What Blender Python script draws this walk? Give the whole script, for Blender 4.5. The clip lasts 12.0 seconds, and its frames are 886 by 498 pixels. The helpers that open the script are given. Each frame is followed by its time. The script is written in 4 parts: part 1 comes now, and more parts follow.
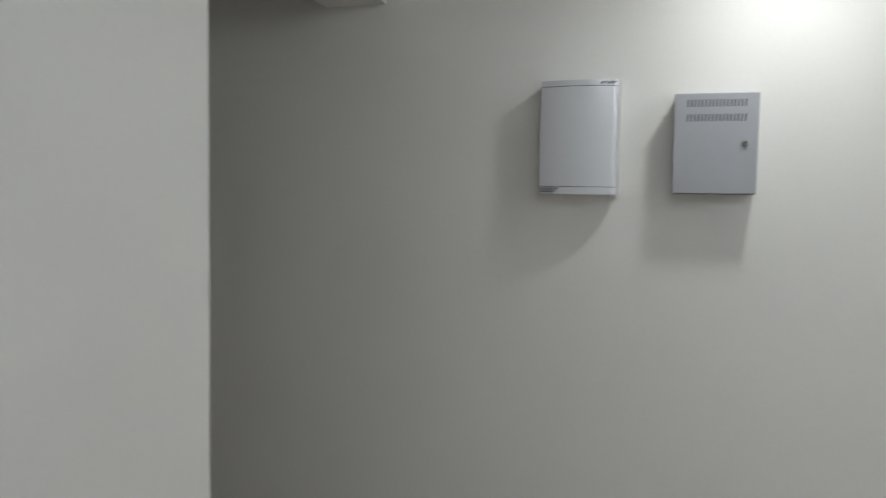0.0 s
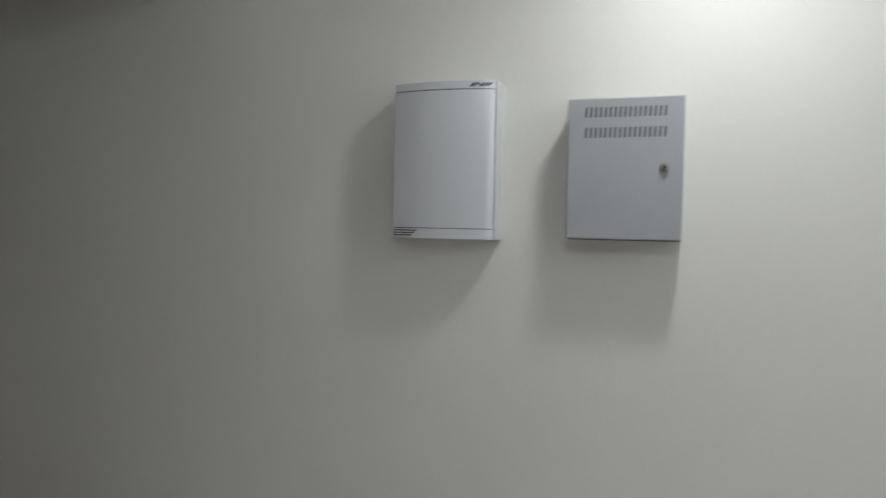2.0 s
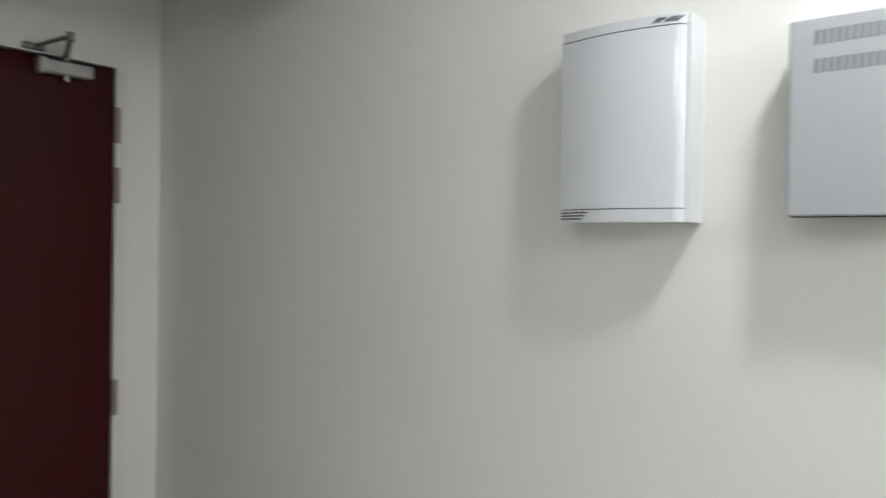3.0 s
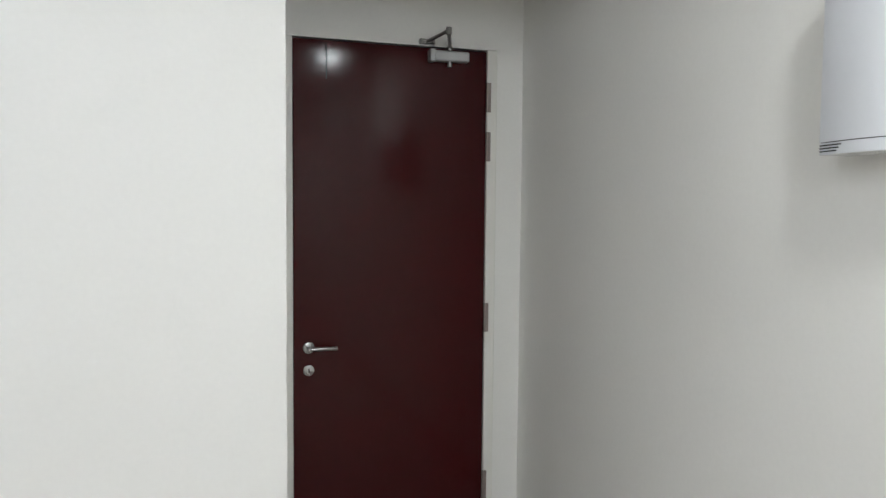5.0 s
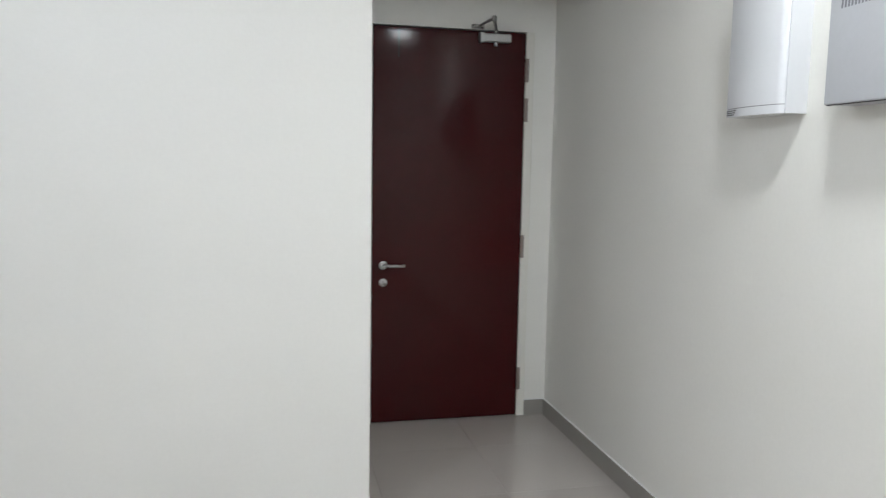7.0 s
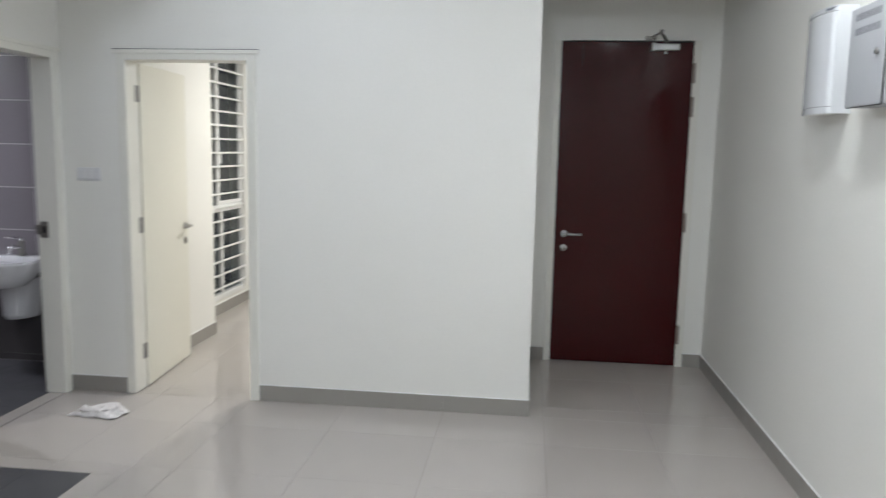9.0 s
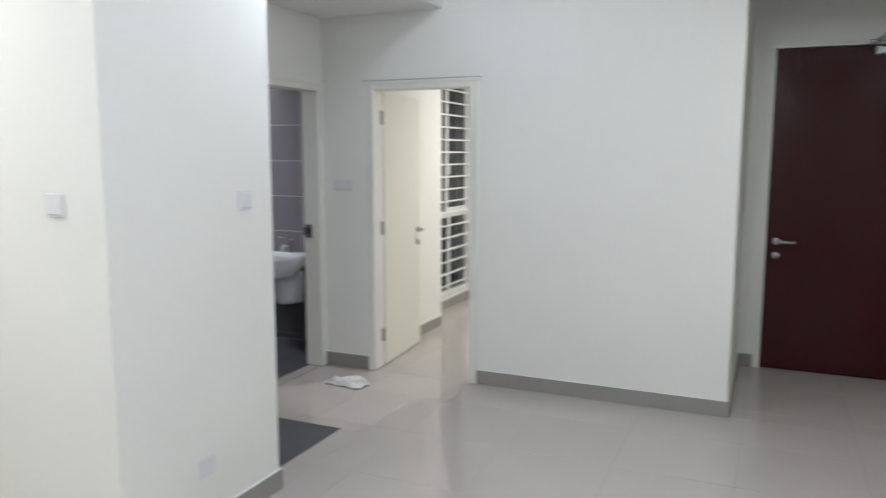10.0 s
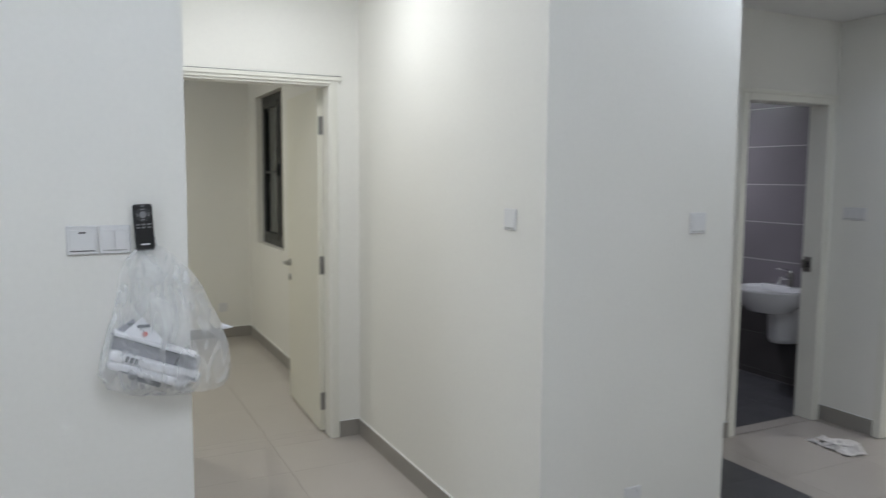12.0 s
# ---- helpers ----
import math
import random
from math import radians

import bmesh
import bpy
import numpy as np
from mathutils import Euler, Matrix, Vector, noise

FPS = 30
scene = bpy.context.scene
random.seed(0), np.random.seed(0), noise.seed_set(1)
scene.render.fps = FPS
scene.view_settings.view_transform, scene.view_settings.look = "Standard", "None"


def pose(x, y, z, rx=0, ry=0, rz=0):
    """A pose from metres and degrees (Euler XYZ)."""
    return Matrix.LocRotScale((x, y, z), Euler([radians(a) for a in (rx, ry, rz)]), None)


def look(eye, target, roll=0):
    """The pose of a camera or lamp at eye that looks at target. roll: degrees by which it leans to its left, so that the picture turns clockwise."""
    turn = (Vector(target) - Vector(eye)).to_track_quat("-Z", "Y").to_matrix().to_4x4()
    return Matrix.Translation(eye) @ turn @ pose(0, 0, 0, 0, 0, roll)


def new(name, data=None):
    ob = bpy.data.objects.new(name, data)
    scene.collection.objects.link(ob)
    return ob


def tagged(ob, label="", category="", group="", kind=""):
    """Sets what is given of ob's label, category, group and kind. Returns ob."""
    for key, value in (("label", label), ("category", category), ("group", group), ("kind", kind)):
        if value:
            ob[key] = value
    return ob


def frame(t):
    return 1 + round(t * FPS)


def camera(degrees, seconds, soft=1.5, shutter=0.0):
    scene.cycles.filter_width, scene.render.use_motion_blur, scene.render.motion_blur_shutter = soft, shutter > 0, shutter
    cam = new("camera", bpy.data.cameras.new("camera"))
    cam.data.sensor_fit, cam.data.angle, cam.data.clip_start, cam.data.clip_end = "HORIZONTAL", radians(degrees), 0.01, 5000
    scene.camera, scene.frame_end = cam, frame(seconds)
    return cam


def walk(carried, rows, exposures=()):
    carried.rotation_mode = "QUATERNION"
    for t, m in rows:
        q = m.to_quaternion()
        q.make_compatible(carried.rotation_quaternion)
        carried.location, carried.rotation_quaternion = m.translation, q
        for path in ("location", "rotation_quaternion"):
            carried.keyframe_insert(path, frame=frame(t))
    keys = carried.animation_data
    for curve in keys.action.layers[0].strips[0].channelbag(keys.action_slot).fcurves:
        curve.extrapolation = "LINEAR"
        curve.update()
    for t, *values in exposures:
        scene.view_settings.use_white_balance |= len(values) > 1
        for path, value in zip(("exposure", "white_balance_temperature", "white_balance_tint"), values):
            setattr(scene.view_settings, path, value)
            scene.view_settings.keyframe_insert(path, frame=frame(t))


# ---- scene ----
cam = camera(61.7, 12.0, soft=1.3, shutter=0.5)
PATH = [
    (0, (-3.02, -2.468, 1.723), (-1.115, -1.873, 1.592), 1.0),
    (0.5, (-2.853, -2.593, 1.764), (-0.919, -2.1, 1.645), 2.2),
    (1, (-2.629, -2.672, 1.779), (-0.679, -2.235, 1.699), 1.3),
    (1.5, (-2.346, -2.718, 1.769), (-0.393, -2.288, 1.749), 1.2),
    (2, (-2.076, -2.779, 1.780), (-0.186, -2.135, 1.729), 1.2),
    (2.5, (-1.825, -2.874, 1.736), (-0.085, -1.889, 1.687), 1.9),
    (3, (-1.606, -2.845, 1.703), (-0.064, -1.572, 1.688), 0.9),
    (3.5, (-1.392, -2.904, 1.684), (-0.278, -1.243, 1.695), 0.7),
    (5.3, (-1.539, -3.534, 1.603), (-0.94, -1.63, 1.483), 1.0),
    (5.5, (-1.559, -3.654, 1.587), (-0.966, -1.748, 1.473), 1.5),
    (6, (-1.562, -3.897, 1.61), (-0.946, -2.003, 1.422), 1.3),
    (6.5, (-1.659, -4.114, 1.59), (-1.082, -2.209, 1.395), 1.0),
    (7, (-1.66, -4.346, 1.574), (-1.222, -2.408, 1.348), 1.0),
    (7.2, (-1.637, -4.473, 1.577), (-1.258, -2.52, 1.374), 0.7),
    (8.8, (-1.354, -5.452, 1.585), (-1.459, -3.466, 1.371), 0.7),
    (9, (-1.316, -5.551, 1.573), (-1.539, -3.582, 1.307), 1.2),
    (9.5, (-1.229, -5.761, 1.612), (-1.659, -3.822, 1.378), 0.7),
    (10, (-1.093, -6.0, 1.619), (-1.895, -4.186, 1.362), 0.1),
    (10.5, (-0.946, -6.049, 1.616), (-2.025, -4.375, 1.434), 0.1),
    (11, (-0.862, -5.986, 1.6), (-2.231, -4.547, 1.368), 1.8),
    (11.5, (-0.891, -5.846, 1.597), (-2.507, -4.682, 1.413), 0.6),
    (12, (-0.947, -5.652, 1.594), (-2.733, -4.773, 1.4), 0.4),
]
walk(cam, [(t, look(eye, target, roll)) for t, eye, target, roll in PATH],
     exposures=[(0.0, -0.54, 6625, 10), (2.0, -0.64, 6665, 10), (2.6, -0.34, 6665, 10), (3.0, 0.30, 6645, 10), (3.5, 0.55, 6625, 10), (5.4, 0.57, 6550, 10), (7.2, 0.48, 6500, 10),
                (8.8, 0.30, 6420, 10), (9.5, 0.40, 6390, 10), (10.0, 0.20, 6370, 10), (10.5, -0.36, 6365, 10), (11.0, -0.58, 6340, 10), (12.0, -0.46, 6320, 10)])

# ---- world and lamps ----
world = bpy.data.worlds.new("night")
world.use_nodes = True
world.node_tree.nodes["Background"].inputs[0].default_value = (0.010, 0.013, 0.022, 1)
world.node_tree.nodes["Background"].inputs[1].default_value = 1.0
scene.world = world

CEIL = 2.90        # living ceiling
LOW = 2.59         # soffit over the bathroom lobby
BEAM = 2.56        # beam over the entry
WALL_Y = -1.25     # partition face
END_X = -1.273     # free end of the partition
SIDE_X = -3.20     # faces of the stub wall and the switch wall
PASS_Y = -4.13     # passage wall
LAMPS = [(-0.48, -2.84, 5.9, 0.085, 160, (0.92, 0.985, 1.0)), (-4.30, -4.77, 9.8, 0.085, 160, (0.97, 0.985, 0.97))]   # x, y, watts, radius, spread, colour
# the last two are unseen fill lamps, added to brighten the living room
UNSEEN_LAMPS = [(-2.88, -2.95, 15.5, 0.075, 0.112), (-1.6, -5.3, 20.0, 0.09, 0.24), (-1.6, -7.8, 18.0, 0.09, 0.24)]     # x, y, watts, radius, drop below the ceiling
COOL = (0.84, 0.955, 1.13)


def disc_lamp(name, x, y, z, watts, radius, colour=COOL, spread=160):
    data = bpy.data.lights.new(name, "AREA")
    data.shape, data.size, data.energy, data.color = "DISK", radius * 2, watts, colour
    data.spread = radians(spread)
    ob = new(name, data)
    ob.location = (x, y, z)
    return ob


for x, y, watts, radius, spread, tone in LAMPS:
    disc_lamp("downlight_lamp", x, y, CEIL - 0.105, watts, radius, tone, spread)
for x, y, watts, radius, drop in UNSEEN_LAMPS:
    data = bpy.data.lights.new("unseen_lamp", "POINT")
    data.energy, data.color, data.shadow_soft_size = watts, COOL, radius
    new("unseen_lamp", data).location = (x, y, CEIL - drop)
disc_lamp("bedroom_lamp", -2.6, 0.7, CEIL - 0.13, 27.0, 0.14, (1.0, 0.975, 0.90))
disc_lamp("bedroom_lamp", -6.9, -5.9, CEIL - 0.13, 16.5, 0.14, (1.0, 0.965, 0.74))
disc_lamp("bathroom_lamp", -5.70, -1.45, 2.28, 9.0, 0.10, (0.90, 0.90, 1.0))


# ---- materials ----
def mat(name, colour, rough=0.5, metal=0.0, spec=0.5, vary=0.06, scale=6.0, bump=0.0, bump_scale=180.0, coat=0.0, per_object=0.0, fine=60.0):
    """A principled surface with colour variation at two scales and fine relief."""
    m = bpy.data.materials.new(name)
    m.use_nodes = True
    n, l = m.node_tree.nodes, m.node_tree.links
    b = n["Principled BSDF"]
    b.inputs["Roughness"].default_value, b.inputs["Metallic"].default_value = rough, metal
    b.inputs["Specular IOR Level"].default_value = spec
    b.inputs["Coat Weight"].default_value, b.inputs["Coat Roughness"].default_value = coat, 0.08
    co = n.new("ShaderNodeTexCoord")
    big, small = n.new("ShaderNodeTexNoise"), n.new("ShaderNodeTexNoise")
    big.inputs["Scale"].default_value, small.inputs["Scale"].default_value = scale, fine
    big.inputs["Detail"].default_value = small.inputs["Detail"].default_value = 4
    for t in (big, small):
        l.new(co.outputs["Object"], t.inputs["Vector"])
    add = n.new("ShaderNodeMath")
    add.operation = "ADD"
    l.new(big.outputs["Fac"], add.inputs[0]), l.new(small.outputs["Fac"], add.inputs[1])
    rng = n.new("ShaderNodeMapRange")
    rng.inputs["From Min"].default_value, rng.inputs["From Max"].default_value = 0.6, 1.4
    rng.inputs["To Min"].default_value, rng.inputs["To Max"].default_value = 1 - vary, 1 + vary
    l.new(add.outputs[0], rng.inputs["Value"])
    value = rng.outputs[0]
    if per_object:
        info, mr, mul = n.new("ShaderNodeObjectInfo"), n.new("ShaderNodeMapRange"), n.new("ShaderNodeMath")
        mr.inputs["To Min"].default_value, mr.inputs["To Max"].default_value = 1 - per_object, 1 + per_object
        l.new(info.outputs["Random"], mr.inputs["Value"])
        mul.operation = "MULTIPLY"
        l.new(value, mul.inputs[0]), l.new(mr.outputs[0], mul.inputs[1])
        value = mul.outputs[0]
    mix = n.new("ShaderNodeVectorMath")
    mix.operation = "SCALE"
    mix.inputs[0].default_value = colour
    l.new(value, mix.inputs["Scale"])
    l.new(mix.outputs[0], b.inputs["Base Color"])
    rr = n.new("ShaderNodeMapRange")
    rr.inputs["From Min"].default_value, rr.inputs["From Max"].default_value = 0.3, 0.7
    rr.inputs["To Min"].default_value, rr.inputs["To Max"].default_value = max(rough * 0.85, 0.02), min(rough * 1.15, 1)
    l.new(big.outputs["Fac"], rr.inputs["Value"])
    l.new(rr.outputs[0], b.inputs["Roughness"])
    if bump:
        relief, bp = n.new("ShaderNodeTexNoise"), n.new("ShaderNodeBump")
        relief.inputs["Scale"].default_value, relief.inputs["Detail"].default_value = bump_scale, 3
        l.new(co.outputs["Object"], relief.inputs["Vector"])
        bp.inputs["Strength"].default_value, bp.inputs["Distance"].default_value = bump, 0.002
        l.new(relief.outputs["Fac"], bp.inputs["Height"])
        l.new(bp.outputs[0], b.inputs["Normal"])
    return m


def glass(name, colour=(0.85, 0.9, 0.92), rough=0.02):
    m = bpy.data.materials.new(name)
    m.use_nodes = True
    b = m.node_tree.nodes["Principled BSDF"]
    b.inputs["Base Color"].default_value = (*colour, 1)
    b.inputs["Transmission Weight"].default_value, b.inputs["Roughness"].default_value, b.inputs["IOR"].default_value = 1, rough, 1.3
    return m


def glow(name, colour, strength):
    m = bpy.data.materials.new(name)
    m.use_nodes = True
    b = m.node_tree.nodes["Principled BSDF"]
    b.inputs["Base Color"].default_value = (0.9, 0.9, 0.9, 1)
    b.inputs["Emission Color"].default_value = (*colour, 1)
    b.inputs["Emission Strength"].default_value = strength
    return m


PAINT = mat("wall paint", (0.824, 0.810, 0.764), 0.55, vary=0.02, scale=1.6, bump=0.12, bump_scale=220)
CEILING = mat("ceiling paint", (0.85, 0.85, 0.84), 0.7, vary=0.02, scale=1.2, bump=0.1)
TILE = mat("porcelain tile", (0.475, 0.436, 0.403), 0.08, vary=0.035, scale=2.2, bump=0.02, bump_scale=8, per_object=0.014, fine=140)
GROUT = mat("grout", (0.21, 0.195, 0.18), 0.85, vary=0.12, bump=0.3)
SKIRT = mat("skirting tile", (0.31, 0.29, 0.265), 0.42, vary=0.015, scale=9, per_object=0.015)
DARK_TILE = mat("dark slate tile", (0.075, 0.075, 0.082), 0.42, vary=0.12, scale=5, per_object=0.06, bump=0.15)
BATH_TILE = mat("mauve grey tile", (0.235, 0.215, 0.235), 0.35, vary=0.05, scale=4, per_object=0.04, bump=0.05)
BATH_DARK = mat("dark wall tile", (0.07, 0.065, 0.065), 0.35, vary=0.08, scale=4, per_object=0.05)
BATH_GROUT = mat("pale grout", (0.62, 0.60, 0.60), 0.8, vary=0.05)
MAROON = mat("maroon door varnish", (0.046, 0.0044, 0.0052), 0.10, spec=0.21, vary=0.10, scale=2, fine=25)
CREAM = mat("cream door paint", (0.785, 0.765, 0.675), 0.36, vary=0.02, scale=2, bump=0.03)
FRAME = mat("door frame paint", (0.79, 0.775, 0.71), 0.4, vary=0.02, scale=3, bump=0.03)
STEEL = mat("brushed steel", (0.38, 0.37, 0.36), 0.28, 1.0, vary=0.05, scale=30)
CHROME = mat("chrome", (0.80, 0.80, 0.82), 0.08, 1.0, vary=0.02)
SILVER = mat("silver paint", (0.46, 0.46, 0.455), 0.35, 0.6, vary=0.05)
PLASTIC = mat("white plastic", (0.70, 0.71, 0.73), 0.17, vary=0.015, scale=3, coat=0.6)
SWITCH = mat("switch plastic", (0.74, 0.735, 0.735), 0.3, vary=0.015)
CABINET = mat("grey powder coat", (0.42, 0.425, 0.445), 0.45, vary=0.025, scale=5, bump=0.08, bump_scale=400)
BLACK = mat("black plastic", (0.012, 0.012, 0.013), 0.4, vary=0.1)
# near-black stands in for shade inside hollows; also colours small dark marks
SLOT = mat("hollow shade and dark mark", (0.02, 0.02, 0.02), 0.8, vary=0.1)
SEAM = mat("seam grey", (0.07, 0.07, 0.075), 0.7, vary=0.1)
INK = mat("dark blue print", (0.02, 0.03, 0.06), 0.5, vary=0.05)
CERAMIC = mat("white ceramic", (0.82, 0.82, 0.83), 0.08, vary=0.015, coat=0.5)
WHITE_METAL = mat("white metal", (0.80, 0.80, 0.79), 0.35, vary=0.03)
BLACK_METAL = mat("black aluminium", (0.020, 0.022, 0.024), 0.4, 0.4, vary=0.1)
PAPER = mat("white paper", (0.84, 0.84, 0.87), 0.7, vary=0.04, scale=20)
CLOTH = mat("crumpled cloth", (0.70, 0.67, 0.66), 0.85, vary=0.08, scale=30, bump=0.4, bump_scale=300)


# ---- mesh helpers ----
def box_bm(x0, y0, z0, x1, y1, z1, bevel=0.0, segments=1, bm=None):
    """A box between two corners, edges rounded."""
    own = bmesh.new()
    made = bmesh.ops.create_cube(own, size=1)
    for v in made["verts"]:
        v.co = Vector(((x0 + x1) / 2 + v.co.x * (x1 - x0), (y0 + y1) / 2 + v.co.y * (y1 - y0), (z0 + z1) / 2 + v.co.z * (z1 - z0)))
    if bevel:
        bmesh.ops.bevel(own, geom=own.edges[:], offset=bevel, segments=segments, affect="EDGES", profile=0.5)
    if bm is None:
        return own
    me = bpy.data.meshes.new("join")
    own.to_mesh(me), own.free()
    bm.from_mesh(me)
    bpy.data.meshes.remove(me)
    return bm


def rod_bm(a, b, r, r2=None, seg=16, bevel=0.0, bm=None):
    """A round bar from a to b."""
    a, b = Vector(a), Vector(b)
    own = bmesh.new()
    d = b - a
    bmesh.ops.create_cone(own, cap_ends=True, segments=seg, radius1=r, radius2=r if r2 is None else r2, depth=d.length)
    if bevel:
        rim = [e for e in own.edges if len(e.link_faces) == 2 and any(len(f.verts) > 4 for f in e.link_faces)]
        bmesh.ops.bevel(own, geom=rim, offset=bevel, segments=2, affect="EDGES", profile=0.5)
    bmesh.ops.transform(own, matrix=Matrix.Translation((a + b) / 2) @ d.to_track_quat("Z", "Y").to_matrix().to_4x4(), verts=own.verts)
    if bm is None:
        return own
    me = bpy.data.meshes.new("join")
    own.to_mesh(me), own.free()
    bm.from_mesh(me)
    bpy.data.meshes.remove(me)
    return bm


def mesh_of(name, bm, material, smooth=True):
    me = bpy.data.meshes.new(name)
    bmesh.ops.recalc_face_normals(bm, faces=bm.faces[:])
    bm.to_mesh(me), bm.free()
    me.materials.append(material)
    if smooth:
        me.shade_smooth()
        me.set_sharp_from_angle(angle=radians(25))
    return me


def thing(name, x, y, z, label, category, group="", kind="", rz=0):
    ob = new(name)
    ob.empty_display_size = 0.05
    ob.matrix_basis = pose(x, y, z, 0, 0, rz)
    return tagged(ob, label, category, group, kind)


def part(name, bm, material, parent, label=""):
    ob = new(name, mesh_of(name, bm, material))
    ob.parent = parent
    return tagged(ob, label)


def solid(name, bm, material, label, category, kind="structure"):
    return tagged(new(name, mesh_of(name, bm, material)), label, category, "", kind)


def join_boxes(boxes, bevel=0.0):
    bm = bmesh.new()
    for b in boxes:
        box_bm(*b, bevel=bevel, bm=bm)
    return bm


# ---- structure ----
T = 0.15
# east wall with the two wall units
wall_east = solid("wall_east", box_bm(0, -8.6, -0.02, T, 0.15, CEIL + 0.1), PAINT, "plain cream-white painted plaster wall", "wall")
# entry door wall, opening for the maroon door
DX0, DX1, DZ = -1.112, -0.186, 2.366
wall_entry = solid("wall_entry", join_boxes([(END_X, 0, -0.02, DX0 - 0.05, T, CEIL + 0.1), (DX1 + 0.05, 0, -0.02, 0, T, CEIL + 0.1),
                                             (DX0 - 0.05, 0, DZ + 0.004, DX1 + 0.05, T, CEIL + 0.1)]), PAINT,
                   "cream-white wall round the entry door", "wall")
# partition with the bedroom door, and its return beside the entry
D1A, D1B, D1Z = -3.797, -2.930, 2.122
XB = -4.17       # bathroom wall face
N = 0.12
wall_partition = solid("wall_partition", join_boxes([(XB - N, WALL_Y, -0.02, D1A + 0.05, WALL_Y + N, CEIL + 0.1), (D1B - 0.05, WALL_Y, -0.02, END_X, WALL_Y + N, CEIL + 0.1),
                                                     (D1A + 0.05, WALL_Y, D1Z - 0.05, D1B - 0.05, WALL_Y + N, CEIL + 0.1)]), PAINT,
                       "white painted partition wall with a bedroom doorway", "wall")
wall_entry_side = solid("wall_entry_side", box_bm(END_X - N, WALL_Y + N, -0.02, END_X, T, CEIL + 0.1), PAINT, "white painted wall beside the entry", "wall")
# bathroom wall, faces east
B0, B1, BZ = -2.10, -1.275, 2.125
wall_bath = solid("wall_bath", join_boxes([(XB - N, B1 - 0.05, -0.02, XB, -0.70, CEIL + 0.1), (XB - N, PASS_Y + N, -0.02, XB, B0 + 0.05, CEIL + 0.1),
                                           (XB - N, B0 + 0.05, BZ - 0.05, XB, B1 - 0.05, CEIL + 0.1)]), PAINT,
                  "white painted wall with the bathroom doorway", "wall")
# stub wall and passage wall
wall_stub = solid("wall_stub", box_bm(SIDE_X - T, PASS_Y + N, -0.02, SIDE_X, -3.19, CEIL + 0.1), PAINT, "white painted stub wall with a light switch", "wall")
W2X0, W2X1, W2Z0, W2Z1 = -8.03, -7.045, 0.965, 2.315
wall_passage = solid("wall_passage", join_boxes([(W2X1, PASS_Y, -0.02, SIDE_X, PASS_Y + N, CEIL + 0.1), (-8.40, PASS_Y, -0.02, W2X0, PASS_Y + N, CEIL + 0.1),
                                                 (W2X0, PASS_Y, -0.02, W2X1, PASS_Y + N, W2Z0), (W2X0, PASS_Y, W2Z1, W2X1, PASS_Y + N, CEIL + 0.1)]), PAINT,
                     "cream-white passage wall with a light switch", "wall")
# second bedroom wall, faces east, with its doorway
D2B, D2A, D2Z = -4.264, -5.19, 2.165
X2 = -5.19
PASS_S = -5.37
wall_bedroom = solid("wall_bedroom", join_boxes([(X2 - N, D2B - 0.05, -0.02, X2, PASS_Y, CEIL + 0.1), (X2 - N, -7.6, -0.02, X2, D2A + 0.05, CEIL + 0.1),
                                                 (X2 - N, D2A + 0.05, D2Z - 0.05, X2, D2B - 0.05, CEIL + 0.1)]), PAINT,
                     "cream-white wall round the second bedroom doorway", "wall")
# switch wall beside the passage
wall_switch = solid("wall_switch", box_bm(SIDE_X - T, -8.6, -0.02, SIDE_X, PASS_S, CEIL + 0.1), PAINT, "white painted wall with switches and a hanging bag", "wall")
wall_passage_south = solid("wall_passage_south", box_bm(X2, PASS_S - T, -0.02, SIDE_X - T, PASS_S, CEIL + 0.1), PAINT, "plain cream passage wall", "wall")
wall_south = solid("wall_south", box_bm(SIDE_X, -8.75, -0.02, T, -8.6, CEIL + 0.1), PAINT, "plain cream-white end wall", "wall")

# ceilings and beams
ceiling = solid("ceiling", box_bm(SIDE_X - T, -8.6, CEIL, 0, 0, CEIL + 0.1), CEILING, "plain white plaster ceiling", "ceiling")
beam_entry = solid("beam_entry", box_bm(END_X, WALL_Y, BEAM, 0, -0.97, CEIL), PAINT, "white plaster beam over the entry", "beam")
soffit_lobby = solid("soffit_lobby", box_bm(XB, PASS_Y + N, LOW, SIDE_X - 0.002, WALL_Y, CEIL + 0.1), CEILING, "white plaster soffit over the bathroom lobby", "ceiling")
ceiling_passage = solid("ceiling_passage", box_bm(-8.40, -7.6, CEIL, SIDE_X - T, PASS_Y + N, CEIL + 0.1), CEILING, "plain white plaster ceiling of passage and bedroom", "ceiling")
# first bedroom
wall_bed_west = solid("wall_bed_west", box_bm(-4.28, WALL_Y + N, -0.02, -3.89, 0.29, CEIL + 0.1), PAINT, "cream-white bedroom wall", "wall")
W1Y0, W1Y1, W1Z0, W1Z1, W1X = 0.42, 1.62, 0.14, 2.46, -4.15
wall_bed_window = solid("wall_bed_window", join_boxes([(W1X - T, 0.29, -0.02, W1X, W1Y0, CEIL + 0.1), (W1X - T, W1Y1, -0.02, W1X, 2.6, CEIL + 0.1),
                                                       (W1X - T, W1Y0, -0.02, W1X, W1Y1, W1Z0), (W1X - T, W1Y0, W1Z1, W1X, W1Y1, CEIL + 0.1)]), PAINT,
                        "cream-white bedroom wall with a tall barred window", "wall")
wall_bed_north = solid("wall_bed_north", box_bm(-4.3, 2.6, -0.02, END_X, 2.72, CEIL + 0.1), PAINT, "plain cream bedroom wall", "wall")
wall_bed_east = solid("wall_bed_east", box_bm(END_X - N, T, -0.02, END_X, 2.6, CEIL + 0.1), PAINT, "plain cream bedroom wall", "wall")
